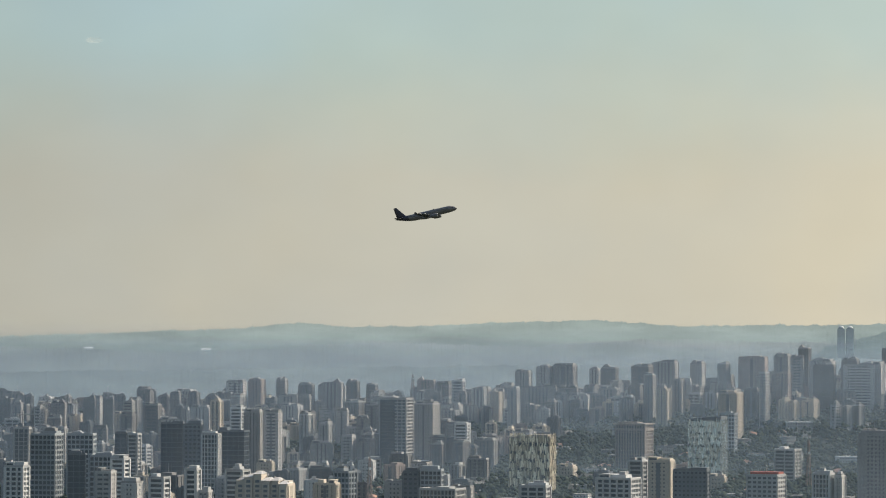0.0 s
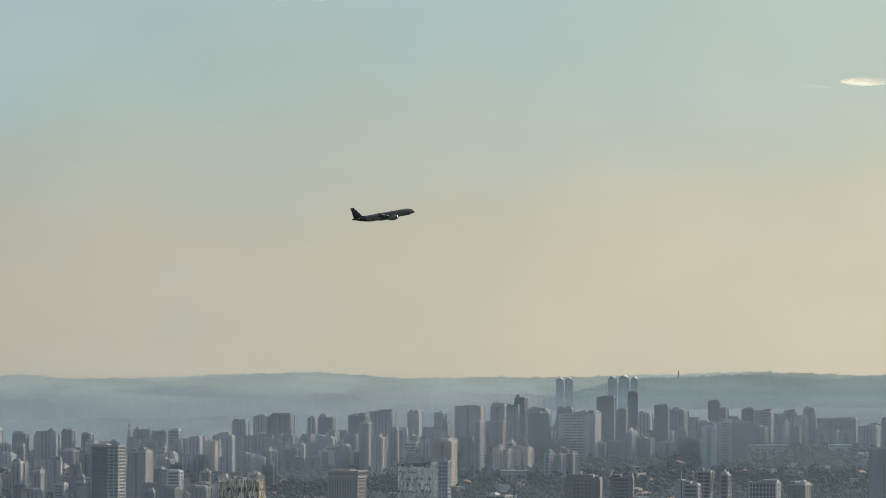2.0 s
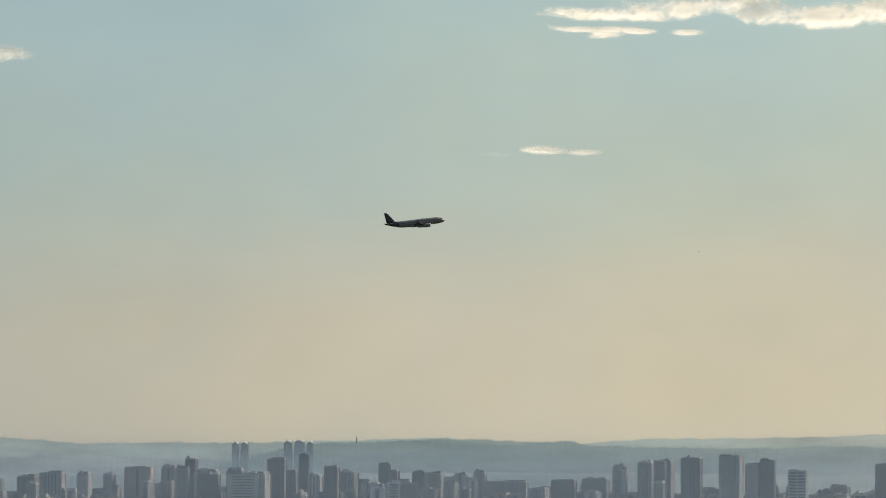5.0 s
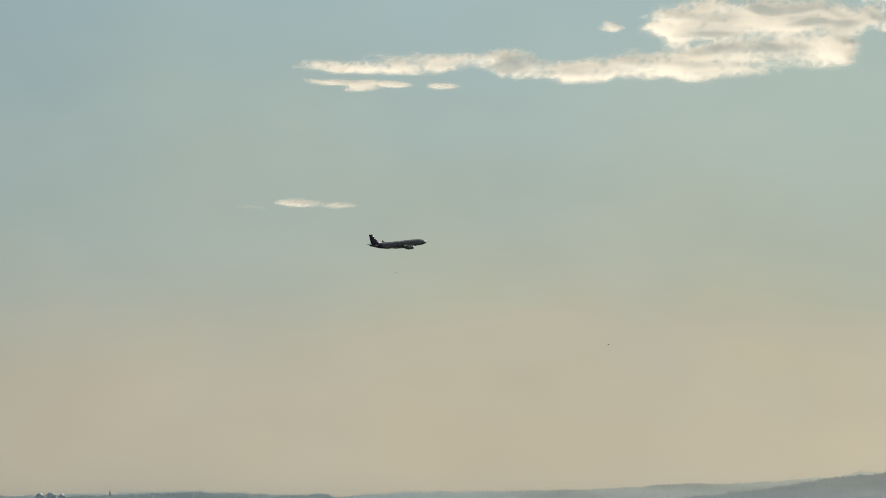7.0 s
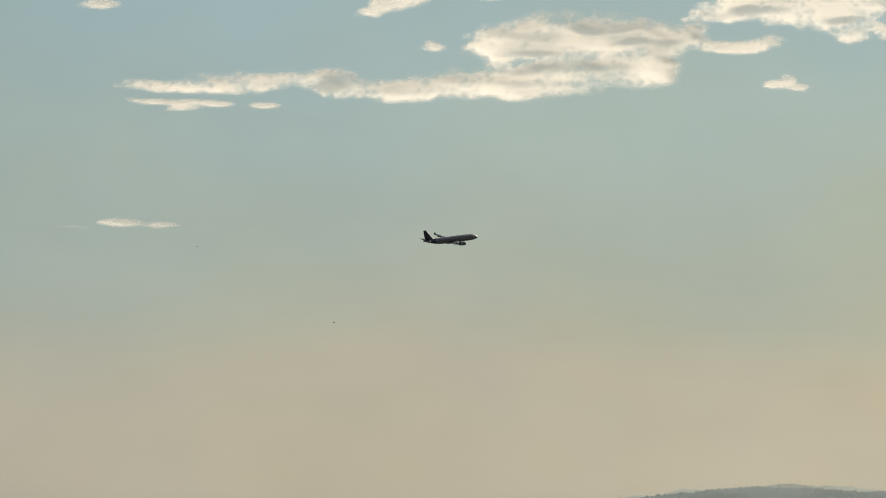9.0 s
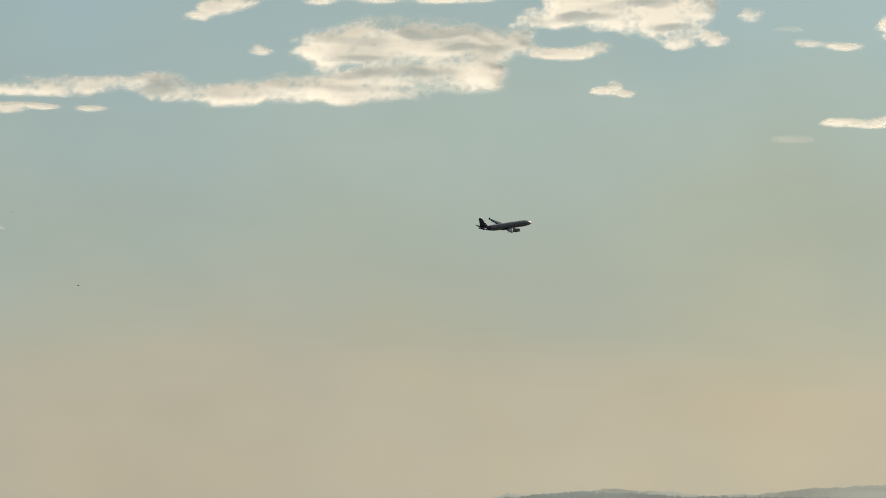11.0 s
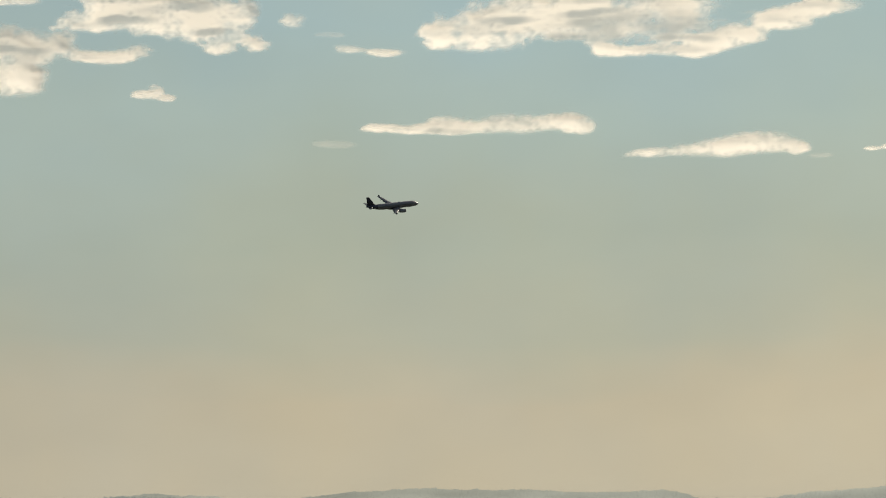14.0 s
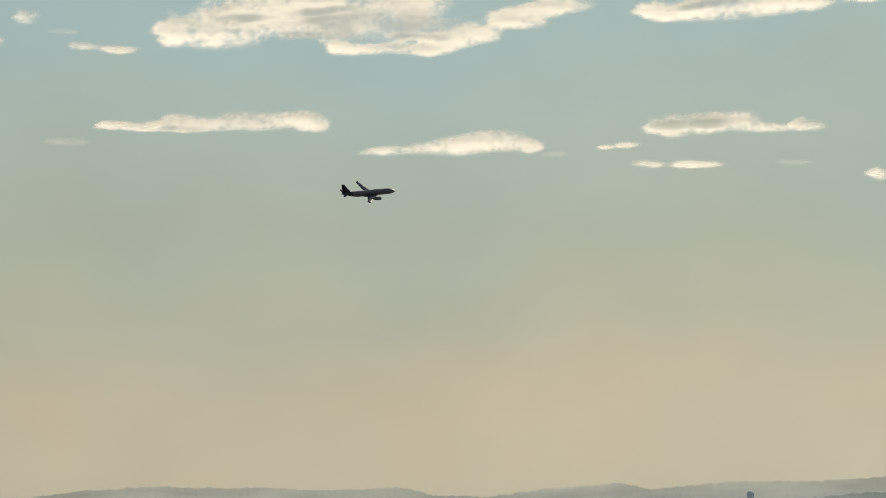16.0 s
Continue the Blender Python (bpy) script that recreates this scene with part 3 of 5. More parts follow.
def surface_foil(stations):
    """A wing from stations (leading x, y, z, chord, thickness factor, lean): lean 1 stands the section upright (a fin)."""
    bm = bmesh.new()
    rows = []
    for lx, y, z, chord, fat, lean in stations:
        row = []
        for c, t in FOIL:
            off = t * chord * fat
            row.append(bm.verts.new((lx - c * chord, y + (off if lean else 0), z + (0 if lean else off))))
        rows.append(row)
    n = len(FOIL)
    for a, b in zip(rows, rows[1:]):
        for k in range(n):
            bm.faces.new((a[k], a[(k + 1) % n], b[(k + 1) % n], b[k]))
    bm.faces.new(rows[0]); bm.faces.new(rows[-1][::-1])
    bmesh.ops.recalc_face_normals(bm, faces=bm.faces)
    return bm


def build_airliner():
    paint = surface("airliner_paint", (0.185, 0.172, 0.165), 0.38, grain=0.08, scale=0.8)
    dark = surface("airliner_dark_paint", (0.05, 0.045, 0.06), 0.35, grain=0.1, scale=0.8)
    metal = surface("airliner_metal", (0.4, 0.4, 0.41), 0.3, metal=0.8, grain=0.1, scale=1.0)
    pane = surface("airliner_pane", (0.02, 0.02, 0.025), 0.08)
    cabin = surface("airliner_cabin_pane", (0.13, 0.125, 0.12), 0.3)
    wingp = surface("airliner_wing", (0.085, 0.088, 0.09), 0.45, grain=0.08, scale=0.8)
    base = new("airliner")
    tagged(base, "narrow-body twin-engine airliner with dark tail fin, climbing", "airliner")
    R = 1.98
    nose = [(18.78, 0.05, 0.05, -0.55), (18.5, 0.5, 0.46, -0.5), (18.0, 0.88, 0.82, -0.42), (17.2, 1.27, 1.22, -0.3), (16.2, 1.6, 1.58, -0.18),
            (15.0, 1.85, 1.86, -0.07), (13.4, R, 2.02, 0), (6.0, R, 2.05, 0), (0.0, R, 2.05, 0), (-6.5, R, 2.05, 0), (-9.0, 1.9, 1.93, 0.1), (-10.6, 1.73, 1.77, 0.23)]
    part("fuselage", loft(nose, caps=False), paint, base, "grey-white fuselage in shade", True)
    tail = [(-10.6, 1.73, 1.77, 0.23), (-12.0, 1.55, 1.6, 0.38), (-15.0, 1.05, 1.1, 0.75), (-17.5, 0.55, 0.6, 1.02), (-18.6, 0.25, 0.3, 1.12), (-18.8, 0.12, 0.14, 1.14)]
    part("tail_cone", loft(tail, caps=False), dark, base, "dark painted rear fuselage", True)
    part("belly_fairing", loft([(7.2, 0.3, 0.2, -1.75), (5.7, 1.5, 0.7, -1.75), (2.2, 1.95, 0.95, -1.7), (-1.8, 1.8, 0.85, -1.7), (-4.3, 0.4, 0.25, -1.8)]), paint, base, "", True)
    for s in (1, -1):
        wing = [(3.6, s * 1.2, -1.25, 7.2, 1.25, 0), (0.4, s * 6.4, -0.8, 3.9, 1.1, 0), (-2.3, s * 11.5, 0.0, 2.7, 1.0, 0), (-4.9, s * 16.6, 0.85, 1.6, 0.9, 0), (-5.3, s * 17.0, 0.98, 1.2, 0.8, 0)]
        wing = [(q[0] + 2.4, *q[1:3], q[3] * (1.0 if k == 0 else 1.18), *q[4:]) for k, q in enumerate(wing)]
        w = part("wing", surface_foil(wing), wingp, base, "swept wing", True)
        fence = surface_foil([(-2.6, s * 17.02, 0.35, 0.9, 0.5, 1), (-2.5, s * 17.02, 0.95, 1.5, 0.5, 1), (-3.2, s * 17.02, 1.75, 0.6, 0.5, 1)])
        part("wingtip_fence", fence, wingp, w)
        for y0, x0 in ((6.2, -1.2), (9.6, -2.2), (12.8, -3.2)):
            z0 = -1.15 + 0.085 * (y0 - 1.2)
            part("flap_fairing", loft([(x0 + 1.9, s * 0 + 0.05, 0.05, z0 - 0.1), (x0 + 0.8, 0.16, 0.2, z0 - 0.12), (x0 - 0.4, 0.13, 0.15, z0 - 0.1), (x0 - 1.0, 0.04, 0.04, z0)], n=10), wingp, w).location.y = s * y0
        nac = loft([(5.1, 0.98, 0.98, 0), (4.9, 1.08, 1.08, 0), (4.0, 1.2, 1.2, 0), (2.4, 1.18, 1.18, 0), (1.2, 0.98, 0.98, 0), (0.6, 0.86, 0.86, 0)])
        eng = part("engine", nac, paint, base, "turbofan nacelle under the wing", True)
        eng.location = (2.4, s * 5.75, -2.15)
        part("inlet", loft([(5.14, 0.86, 0.86, 0), (4.5, 0.84, 0.84, 0)]), pane, eng)
        part("inlet_lip", loft([(5.2, 0.9, 0.9, 0), (5.18, 1.02, 1.02, 0), (4.95, 1.1, 1.1, 0)], caps=False), metal, eng, "bare metal lip", True)
        part("exhaust_cone", loft([(0.9, 0.6, 0.6, 0), (-0.2, 0.42, 0.42, 0), (-0.9, 0.12, 0.12, 0)]), metal, eng, "", True)
        part("pylon", surface_foil([(3.6, 0, 0.85, 4.6, 0.7, 1), (2.2, 0, 1.55, 3.6, 0.7, 1)]), paint, eng)
        part("tailplane", surface_foil([(-13.4, s * 0.7, 0.9, 3.9, 1.0, 0), (-16.9, s * 6.2, 1.55, 1.5, 0.9, 0)]), wingp, base, "", True)
        win = [(x, s * 1.93, 0.42, x + 0.26, s * 1.995, 0.78) for x in np.arange(-9.5, 13.6, 0.53)]
        win = [(a, min(b, e), c, d, max(b, e), f) for a, b, c, d, e, f in win]
        tagged(boxes("window_row", win, cabin, base), kind="stuff")
        bm = bmesh.new()
        pts = [(16.75, 1.0, 0.98), (16.1, 1.3, 0.98), (16.2, 1.42, 0.55), (17.0, 1.12, 0.5)]
        vs = [bm.verts.new((x, s * (y + 0.06), z)) for x, y, z in pts] + [bm.verts.new((x, s * (y - 0.1), z - 0.05)) for x, y, z in pts]
        for f in ((0, 1, 2, 3), (7, 6, 5, 4), (0, 4, 5, 1), (1, 5, 6, 2), (2, 6, 7, 3), (3, 7, 4, 0)):
            bm.faces.new([vs[i] for i in f])
        part("cockpit_window", bm, pane, base)
    fin = surface_foil([(-10.6, 0, 1.7, 6.6, 0.9, 1), (-12.4, 0, 2.3, 5.4, 0.9, 1), (-16.6, 0, 7.7, 2.0, 0.85, 1), (-16.95, 0, 7.9, 1.5, 0.6, 1)])
    part("tail_fin", fin, dark, base, "dark tail fin", True)
    part("beacon", loft([(1.3, 0.05, 0.02, 2.08), (1.1, 0.18, 0.16, 2.1), (0.9, 0.05, 0.02, 2.08)], n=8), metal, base)
    part("antenna", surface_foil([(5.2, 0, 1.95, 0.7, 0.5, 1), (4.9, 0, 2.45, 0.35, 0.5, 1)]), paint, base)
    return base


airliner = build_airliner()


# ---------------------------------------------------------------- birds
def build_bird():
    feather = surface("feather", (0.05, 0.045, 0.04), 0.8, grain=0.2, scale=5)
    b = new("bird")
    tagged(b, "dark soaring bird with spread wings", "bird", group="birds")
    part("body", loft([(0.32, 0.02, 0.02, 0.02), (0.2, 0.07, 0.07, 0.01), (0, 0.1, 0.1, 0), (-0.2, 0.07, 0.06, 0), (-0.42, 0.1, 0.015, 0)], n=10), feather, b)
    for s in (1, -1):
        part("wing", surface_foil([(0.16, s * 0.05, 0.03, 0.32, 0.6, 0), (0.2, s * 0.4, 0.16, 0.3, 0.5, 0), (0.02, s * 0.85, 0.2, 0.1, 0.5, 0)]), feather, b)
    return b


birds = [build_bird()]
birds.append(copy_thing(birds[0], pose(0, 0, 0)))


# ---------------------------------------------------------------- buildings
STYLE = {
    # wall, glass, storey height, band height, pier spacing, pier width, depth of recess, label
    "plain": ("concrete", "glass", 3.0, 1.75, 2.7, 1.5, 0.35, "pale concrete apartment tower with rows of small windows"),
    "grey": ("grey", "glass", 3.0, 1.75, 2.8, 1.6, 0.35, "grey rendered apartment tower in hazy shade"),
    "white": ("white", "glass", 3.0, 1.8, 3.0, 1.8, 0.35, "slender apartment tower painted white"),
    "beige": ("beige", "glass", 3.0, 1.75, 2.8, 1.6, 0.35, "beige apartment block with small windows"),
    "brick": ("brick", "glass", 3.0, 1.75, 2.8, 1.6, 0.35, "reddish-brown rendered apartment tower with small windows"),
    "band": ("white", "glass", 3.1, 1.3, 9.0, 0.9, 1.1, "white tower striped with balcony bands"),
    "balcony": ("white", "curtain", 3.2, 1.1, 5.5, 1.1, 1.3, "white tower with deep dark balconies"),
    "office": ("panel", "curtain", 3.6, 1.2, 3.0, 0.7, 0.4, "grey office block with a gridded facade"),
    "glass": ("dark", "curtain", 3.8, 0.35, 4.5, 0.18, 0.12, "office tower of dark curtain glass"),
    "slab": ("dark", "curtain", 3.4, 1.9, 3.2, 1.4, 0.25, "dark office slab with blank side walls"),
    "dark": ("dark", "glass", 3.0, 1.8, 3.6, 1.8, 0.3, "dark narrow apartment tower on the ridge"),
    "lattice": ("white", "curtain", 3.4, 0.7, 2.6, 0.6, 0.9, "block behind a pale lattice of slabs and fins"),
    "twotone": ("concrete", "curtain", 3.1, 1.2, 4.2, 0.8, 0.9, "tall tower, half dark glass and half pale balconies"),
    "brownt": ("brown", "curtain", 3.4, 0.8, 2.6, 1.1, 0.7, "brown ribbed office tower with a flared top"),
    "redtop": ("white", "glass", 3.2, 1.5, 3.6, 1.2, 0.5, "white office block with a red-clad top storey"),
    "site": ("concrete", "dark", 3.2, 0.5, 4.0, 0.6, 1.0, "unfinished concrete tower with a crane on top"),
    "gold": ("brown", "curtain", 3.4, 0.5, 6.0, 0.4, 0.2, "office tower of glass panels with gold glitter in their colour"),
    "crystal": ("dark", "curtain", 3.6, 0.4, 6.0, 0.3, 0.2, "blue-green glass tower with a slanted top"),
    "far": ("far_grey", "far_grey", 3.2, 1.6, 4.0, 1.6, 0.2, "tall tower with haze put into its pale wall colour"),
    "zigzag": ("white", "glass", 3.1, 1.2, 5.0, 0.9, 0.8, "white tower framed by slanting fins"),
}
rnd = random.Random(5)
placed = []


def perimeter(w, d, gap):
    """Places along the four walls: centre x, y and whether the wall runs along x."""
    out = []
    for length, other, along in ((w, d, True), (d, w, False)):
        n = max(1, round(length / gap))
        for k in range(n + 1):
            p = -length / 2 + length * k / n
            for s in (-1, 1):
                out.append((p, s * other / 2, True) if along else (s * other / 2, p, False))
    return out


def panels(name, w, d, h, material, parent, tilt, cell, row=3.4):
    """Glass panels on all four walls, each set at a slightly different angle."""
    bm = bmesh.new()
    for length, turn, off in ((w, 0, d / 2), (d, 90, w / 2), (w, 180, d / 2), (d, 270, w / 2)):
        n, r = max(1, round(length / cell)), max(1, round(h / row))
        for i in range(n):
            for k in range(r):
                m = pose(0, 0, 0, 0, 0, turn) @ pose((i + 0.5) * length / n - length / 2, -off - 0.25, (k + 0.5 + (rnd.uniform(-0.3, 0.3) if row > 5 else 0)) * h / r,
                                                     rnd.uniform(-tilt, tilt), 0, rnd.uniform(-tilt, tilt))
                a, b = length / n * 0.46, h / r * 0.46
                vs = [bm.verts.new(m @ Vector((x, y, z))) for y in (-0.06, 0.06) for x, z in ((-a, -b), (a, -b), (a, b), (-a, b))]
                for f in ((0, 1, 2, 3), (7, 6, 5, 4), (0, 4, 5, 1), (1, 5, 6, 2), (2, 6, 7, 3), (3, 7, 4, 0)):
                    bm.faces.new([vs[j] for j in f])
    return tagged(part(name, bm, material, parent), kind="stuff")


def tower(style, x, y, w, d, h, turn, group="city towers"):
    wall, glass, storey, band, gap, pier, deep, label = STYLE[style]
    block = group != "city towers"
    if style in ("plain", "grey", "white", "beige", "brick", "dark"):
        # facades differ: small windows, upright strips or level strips
        mix = random.Random(int(x * 7 + y)).random()
        if mix < 0.4:
            band, gap, pier = 0.55, 3.6, 2.1
        elif mix < 0.6:
            band, gap, pier = 1.7, 6.0, 0.8
    wall_m, glass_m = M[wall], M[glass]
    z0 = ground(x, y)
    base = new("office_tower" if style in ("office", "glass", "slab", "gold", "crystal", "brownt", "redtop", "lattice") else "apartment_block" if block else "apartment_tower")
    base.matrix_world = pose(x, y, z0 - 1.5, 0, 0, turn)
    tagged(base, label.replace(" tower", " block") if block else label, "building" if block else "tower", group)
    placed.append((x, y, max(w, d) * 0.75))
    h += 1.5
    foot = 5.0
    top = h - 3.2 if style not in ("far", "crystal") else h
    n = max(3, round((top - foot) / storey))
    st = (top - foot) / n
    a, b = w / 2, d / 2
    boxes("podium", [(-a - 1.2, -b - 1.2, 0, a + 1.2, b + 1.2, foot)], wall_m, base)
    boxes("glazing", [(-a + deep, -b + deep, foot, a - deep, b - deep, top)], glass_m, base, "dark glazing")
    bands = [(-a, -b, foot + k * st - band / 2, a, b, foot + k * st + band / 2) for k in range(1, n)]
    bands.append((-a, -b, foot, a, b, foot + band / 2))
    bands.append((-a, -b, top - band / 2, a, b, top))
    if style == "site":
        bands = [q for q in bands if rnd.random() > 0.1]
    pv = []
    for px, py, along in perimeter(w, d, gap):
        s = pier / 2
        if along:
            e = math.copysign(0.06, py)
            pv.append((px - s, min(py - math.copysign(deep, py), py + e), foot, px + s, max(py - math.copysign(deep, py), py + e), top + 0.02))
        else:
            e = math.copysign(0.06, px)
            pv.append((min(px - math.copysign(deep, px), px + e), py - s, foot, max(px - math.copysign(deep, px), px + e), py + s, top + 0.02))
    kind = rnd.random()
    residential = style in ("plain", "grey", "white", "beige", "brick", "dark")
    if residential:
        # blank corners, and on some a stack of balconies or a dark strip for a slot's shade
        cw, cd = w * rnd.uniform(0.12, 0.22), d * rnd.uniform(0.15, 0.3)
        for sx in (-1, 1):
            for sy in (-1, 1):
                x0, y0 = sx * (a - cw), sy * (b - cd)
                bands.append((min(x0, sx * (a + 0.12)), min(y0, sy * (b + 0.12)), foot, max(x0, sx * (a + 0.12)), max(y0, sy * (b + 0.12)), top + 0.03))
        if kind < 0.45:
            bw = w * rnd.uniform(0.1, 0.17)
            off = rnd.choice((0, w * 0.2))
            for k in range(1, n):
                z = foot + k * st
                for s in {off, -off}:
                    bands.append((s - bw, -b - 1.3, z - 0.2, s + bw, -b, z + 0.95))
                    bands.append((s - bw, b, z - 0.2, s + bw, b + 1.3, z + 0.95))
    tagged(boxes("facade_grid", bands + pv, wall_m, base), kind="stuff")
    if residential and kind > 0.6:
        sw = w * rnd.uniform(0.05, 0.09)
        # no recess: a dark box on the wall imitates the shade of a deep slot
        boxes("light_well", [(-sw, -b - 0.16, foot, sw, -b + 0.3, top - 1)], M["dark"], base, "dark strip imitating a shaded slot")
    if style == "far":
        bm = loft([(0, b, a * 0.98, 0), (2.0, b * 0.9, a * 0.8, 0), (3.4, b * 0.5, a * 0.4, 0)], n=16)
        cap = part("roof", bm, wall_m, base, "", True)
        cap.matrix_basis = pose(0, 0, top, 0, -90, 0)
        return base
    if style == "crystal":
        panels("glass_skin", w, d, h, M["crystal"], base, 5, 0.8, 5.5)["label"] = "blue-green glass panels"
        bm = bmesh.new()
        vs = [bm.verts.new(v) for v in ((-a, -b, top), (a, -b, top), (a, b, top), (-a, b, top), (-a, -b, top + 1), (a, -b, top + 3.2), (a, b, top + 3.2), (-a, b, top + 1))]
        for f in BOX:
            bm.faces.new([vs[i] for i in f])
        part("roof", bm, M["dark"], base, "dark slanted roof edge")
        return base
    if style == "gold":
        panels("glass_skin", w, d, h - 1, M["gold"], base, 13, 0.85, 7.0)["label"] = "narrow glass panels, reflected gold glitter put into their colour"
    # parapet, lift house and roof clutter
    boxes("parapet", [(-a - 0.2, -b - 0.2, top + 0.02, a + 0.2, -b + 0.15, top + 1.2), (-a - 0.2, b - 0.15, top + 0.02, a + 0.2, b + 0.2, top + 1.2),
                      (-a - 0.2, -b + 0.15, top + 0.02, -a + 0.15, b - 0.15, top + 1.2), (a - 0.15, -b + 0.15, top + 0.02, a + 0.2, b - 0.15, top + 1.2)], wall_m, base)
    boxes("roof", [(-a + 0.15, -b + 0.15, top, a - 0.15, b - 0.15, top + 0.35)], M["roof"], base)
    k = rnd.uniform(-0.45, 0.45)
    lw = max(2.0, a * rnd.uniform(0.25, 0.85))
    house = M["red"] if style == "redtop" else wall_m
    if style == "redtop":
        lw = a * 0.95
    cx = max(-a + lw + 0.3, min(a - lw - 0.3, k * w)) if lw < a else 0
    ht = rnd.uniform(1.8, 3.4)
    boxes("lift_house", [(cx - lw, -b * 0.55, top + 0.35, cx + lw, b * 0.6, top + ht)], house, base)
    if rnd.random() < 0.5:
        boxes("water_tank", [(cx - lw * rnd.uniform(0, 0.9), -b * 0.3, top + ht, cx + lw * rnd.uniform(0.1, 0.9), b * 0.35, top + ht + rnd.uniform(1.0, 2.2))], M["concrete"], base)
    if rnd.random() < 0.25:
        boxes("antenna", [(cx - 0.12, -0.12, top + ht, cx + 0.12, 0.12, top + ht + rnd.uniform(4, 8))], M["steel"], base)
    if style in ("plain", "white", "beige", "band", "balcony", "grey") and w > 9 and kind > 0.35:
        # a set-back top flat under its own slab, beside the lift house
        side = -1 if cx > 0 else 1
        x0, x1 = sorted((side * a * 0.88, side * a * rnd.uniform(0.05, 0.35)))
        boxes("penthouse", [(x0, -b * 0.8, top + 0.35, x1, b * 0.7, top + 2.9), (x0 - 0.5, -b * 0.86, top + 2.9, x1 + 0.5, b * 0.76, top + 3.2)], wall_m, base)
        boxes("penthouse_window", [(x0 + 0.5, -b * 0.8 - 0.06, top + 0.9, x1 - 0.5, -b * 0.8 + 0.1, top + 2.3)], glass_m, base, "dark glazing")
    if style == "beige" and w > 30:
        # a terraced complex: wings of uneven height with hipped caps, dark boxes imitating shaded balcony slots, and
        # chimneys
        g = random.Random(8)
        for k in range(6):
            x0 = -a + w * k / 6
            z1 = top + g.choice((1.5, 3.5, 5.5, 7.5))
            wing = boxes("wing", [(x0 + 0.2, -b - 1.2 - 1.5 * (k % 2), foot, x0 + w / 6 - 0.2, b * 0.4, z1)], wall_m, base)
            bm = bmesh.new()
            q = [(x0 - 0.3, -b - 1.7 - 1.5 * (k % 2)), (x0 + w / 6 + 0.3, -b - 1.7 - 1.5 * (k % 2)), (x0 + w / 6 + 0.3, b * 0.45), (x0 - 0.3, b * 0.45)]
            vs = [bm.verts.new((x, y, z1)) for x, y in q] + [bm.verts.new((x0 + w / 12 + (x - x0 - w / 12) * 0.35, y * 0.4, z1 + 1.5)) for x, y in q]
            for f in BOX:
                bm.faces.new([vs[i] for i in f])
            part("cap", bm, M["concrete"], wing, "grey flat-topped roof cap")
            slots = [(x0 + w / 12 - 1.3, -b - 1.32 - 1.5 * (k % 2), z - 2.6, x0 + w / 12 + 1.3, -b - 0.9 - 1.5 * (k % 2), z - 0.9) for z in np.arange(foot + 4, z1, 3.0)]
            tagged(boxes("balcony_opening", slots, M["dark"], wing, "dark boxes standing in for shaded balcony openings"), kind="stuff")
            boxes("chimney", [(x0 + 0.8, -b * 0.3, z1, x0 + 1.7, -b * 0.3 + 0.9, z1 + 2.4)], wall_m, wing)
    if style == "twotone":
        boxes("glass_wing", [(-a - 0.3, -b - 0.35, foot, a * 0.15, b * 0.6, top - 0.6)], M["curtain"], base, "dark glass half")
        tagged(boxes("mullion_grid", [(-a - 0.36, -b - 0.42, foot + i * 3.1, a * 0.15, -b - 0.35, foot + i * 3.1 + 0.3) for i in range(int((top - foot) / 3.1))], M["dark"], base), kind="stuff")
    if style == "brownt":
        boxes("crown", [(-a - 1.0, -b - 1.0, top - 5, a + 1.0, b + 1.0, top - 3.2), (-a - 1.6, -b - 1.6, top + 0.4, a + 1.6, b + 1.6, top + 1.6)], wall_m, base)
    if style == "zigzag":
        bm = bmesh.new()
        for s in (-1, 1):
            m = pose(s * a * 0.7, -b - 0.6, h * 0.5, 0, s * 9, 0)
            vs = [bm.verts.new(m @ Vector(v)) for v in ((-0.9, -0.5, -h * 0.48), (0.9, -0.5, -h * 0.48), (0.9, 0.5, -h * 0.48), (-0.9, 0.5, -h * 0.48), (-0.9, -0.5, h * 0.48), (0.9, -0.5, h * 0.48), (0.9, 0.5, h * 0.48), (-0.9, 0.5, h * 0.48))]
            for f in BOX:
                bm.faces.new([vs[i] for i in f])
        part("slanting_frame", bm, M["beige"], base)
    if style == "site":
        cr = [(-0.5, -0.5, top, 0.5, 0.5, top + 14), (-5, -0.35, top + 11, 9, 0.35, top + 11.8), (-5, -0.8, top + 9.5, -3.4, 0.8, top + 11)]
        boxes("crane", cr, M["steel"], base, "tower crane")
    return base


tower("balcony", -304, 2431, 13.8, 11.0, 46.1, -18)
tower("site", -337, 2729, 11.9, 9.5, 63.7, -8)
tower("office", -307, 2632, 19.3, 15.4, 62.2, -18)
tower("office", -287, 2685, 19.5, 15.6, 60.8, -4)
tower("glass", -269, 2486, 12.2, 9.0, 52.5, 1)
tower("glass", -267, 2787, 8.9, 9.0, 59.0, 0)
tower("band", -257, 2788, 8.4, 9.0, 58.1, -15)
tower("glass", -235, 2890, 17.9, 9.8, 64.1, -5)
tower("slab", -215, 2842, 13.4, 9.0, 64.5, -1)
tower("lattice", -197, 2793, 13.3, 10.6, 58.2, -11)
tower("glass", -183, 2844, 23.3, 12.8, 59.1, -16)
tower("office", -256, 2537, 15.9, 12.7, 49.7, -9)
tower("band", -239, 2489, 10.7, 9.0, 49.4, -25)
tower("plain", -239, 2388, 11.3, 9.1, 44.1, -19)
tower("plain", -212, 2290, 10.7, 9.0, 41.4, -25)
tower("band", -199, 2342, 10.9, 9.0, 42.3, -25)
tower("balcony", -181, 2393, 8.2, 9.0, 46.0, -16)
tower("plain", -169, 2344, 6.5, 9.0, 33.4, -16)
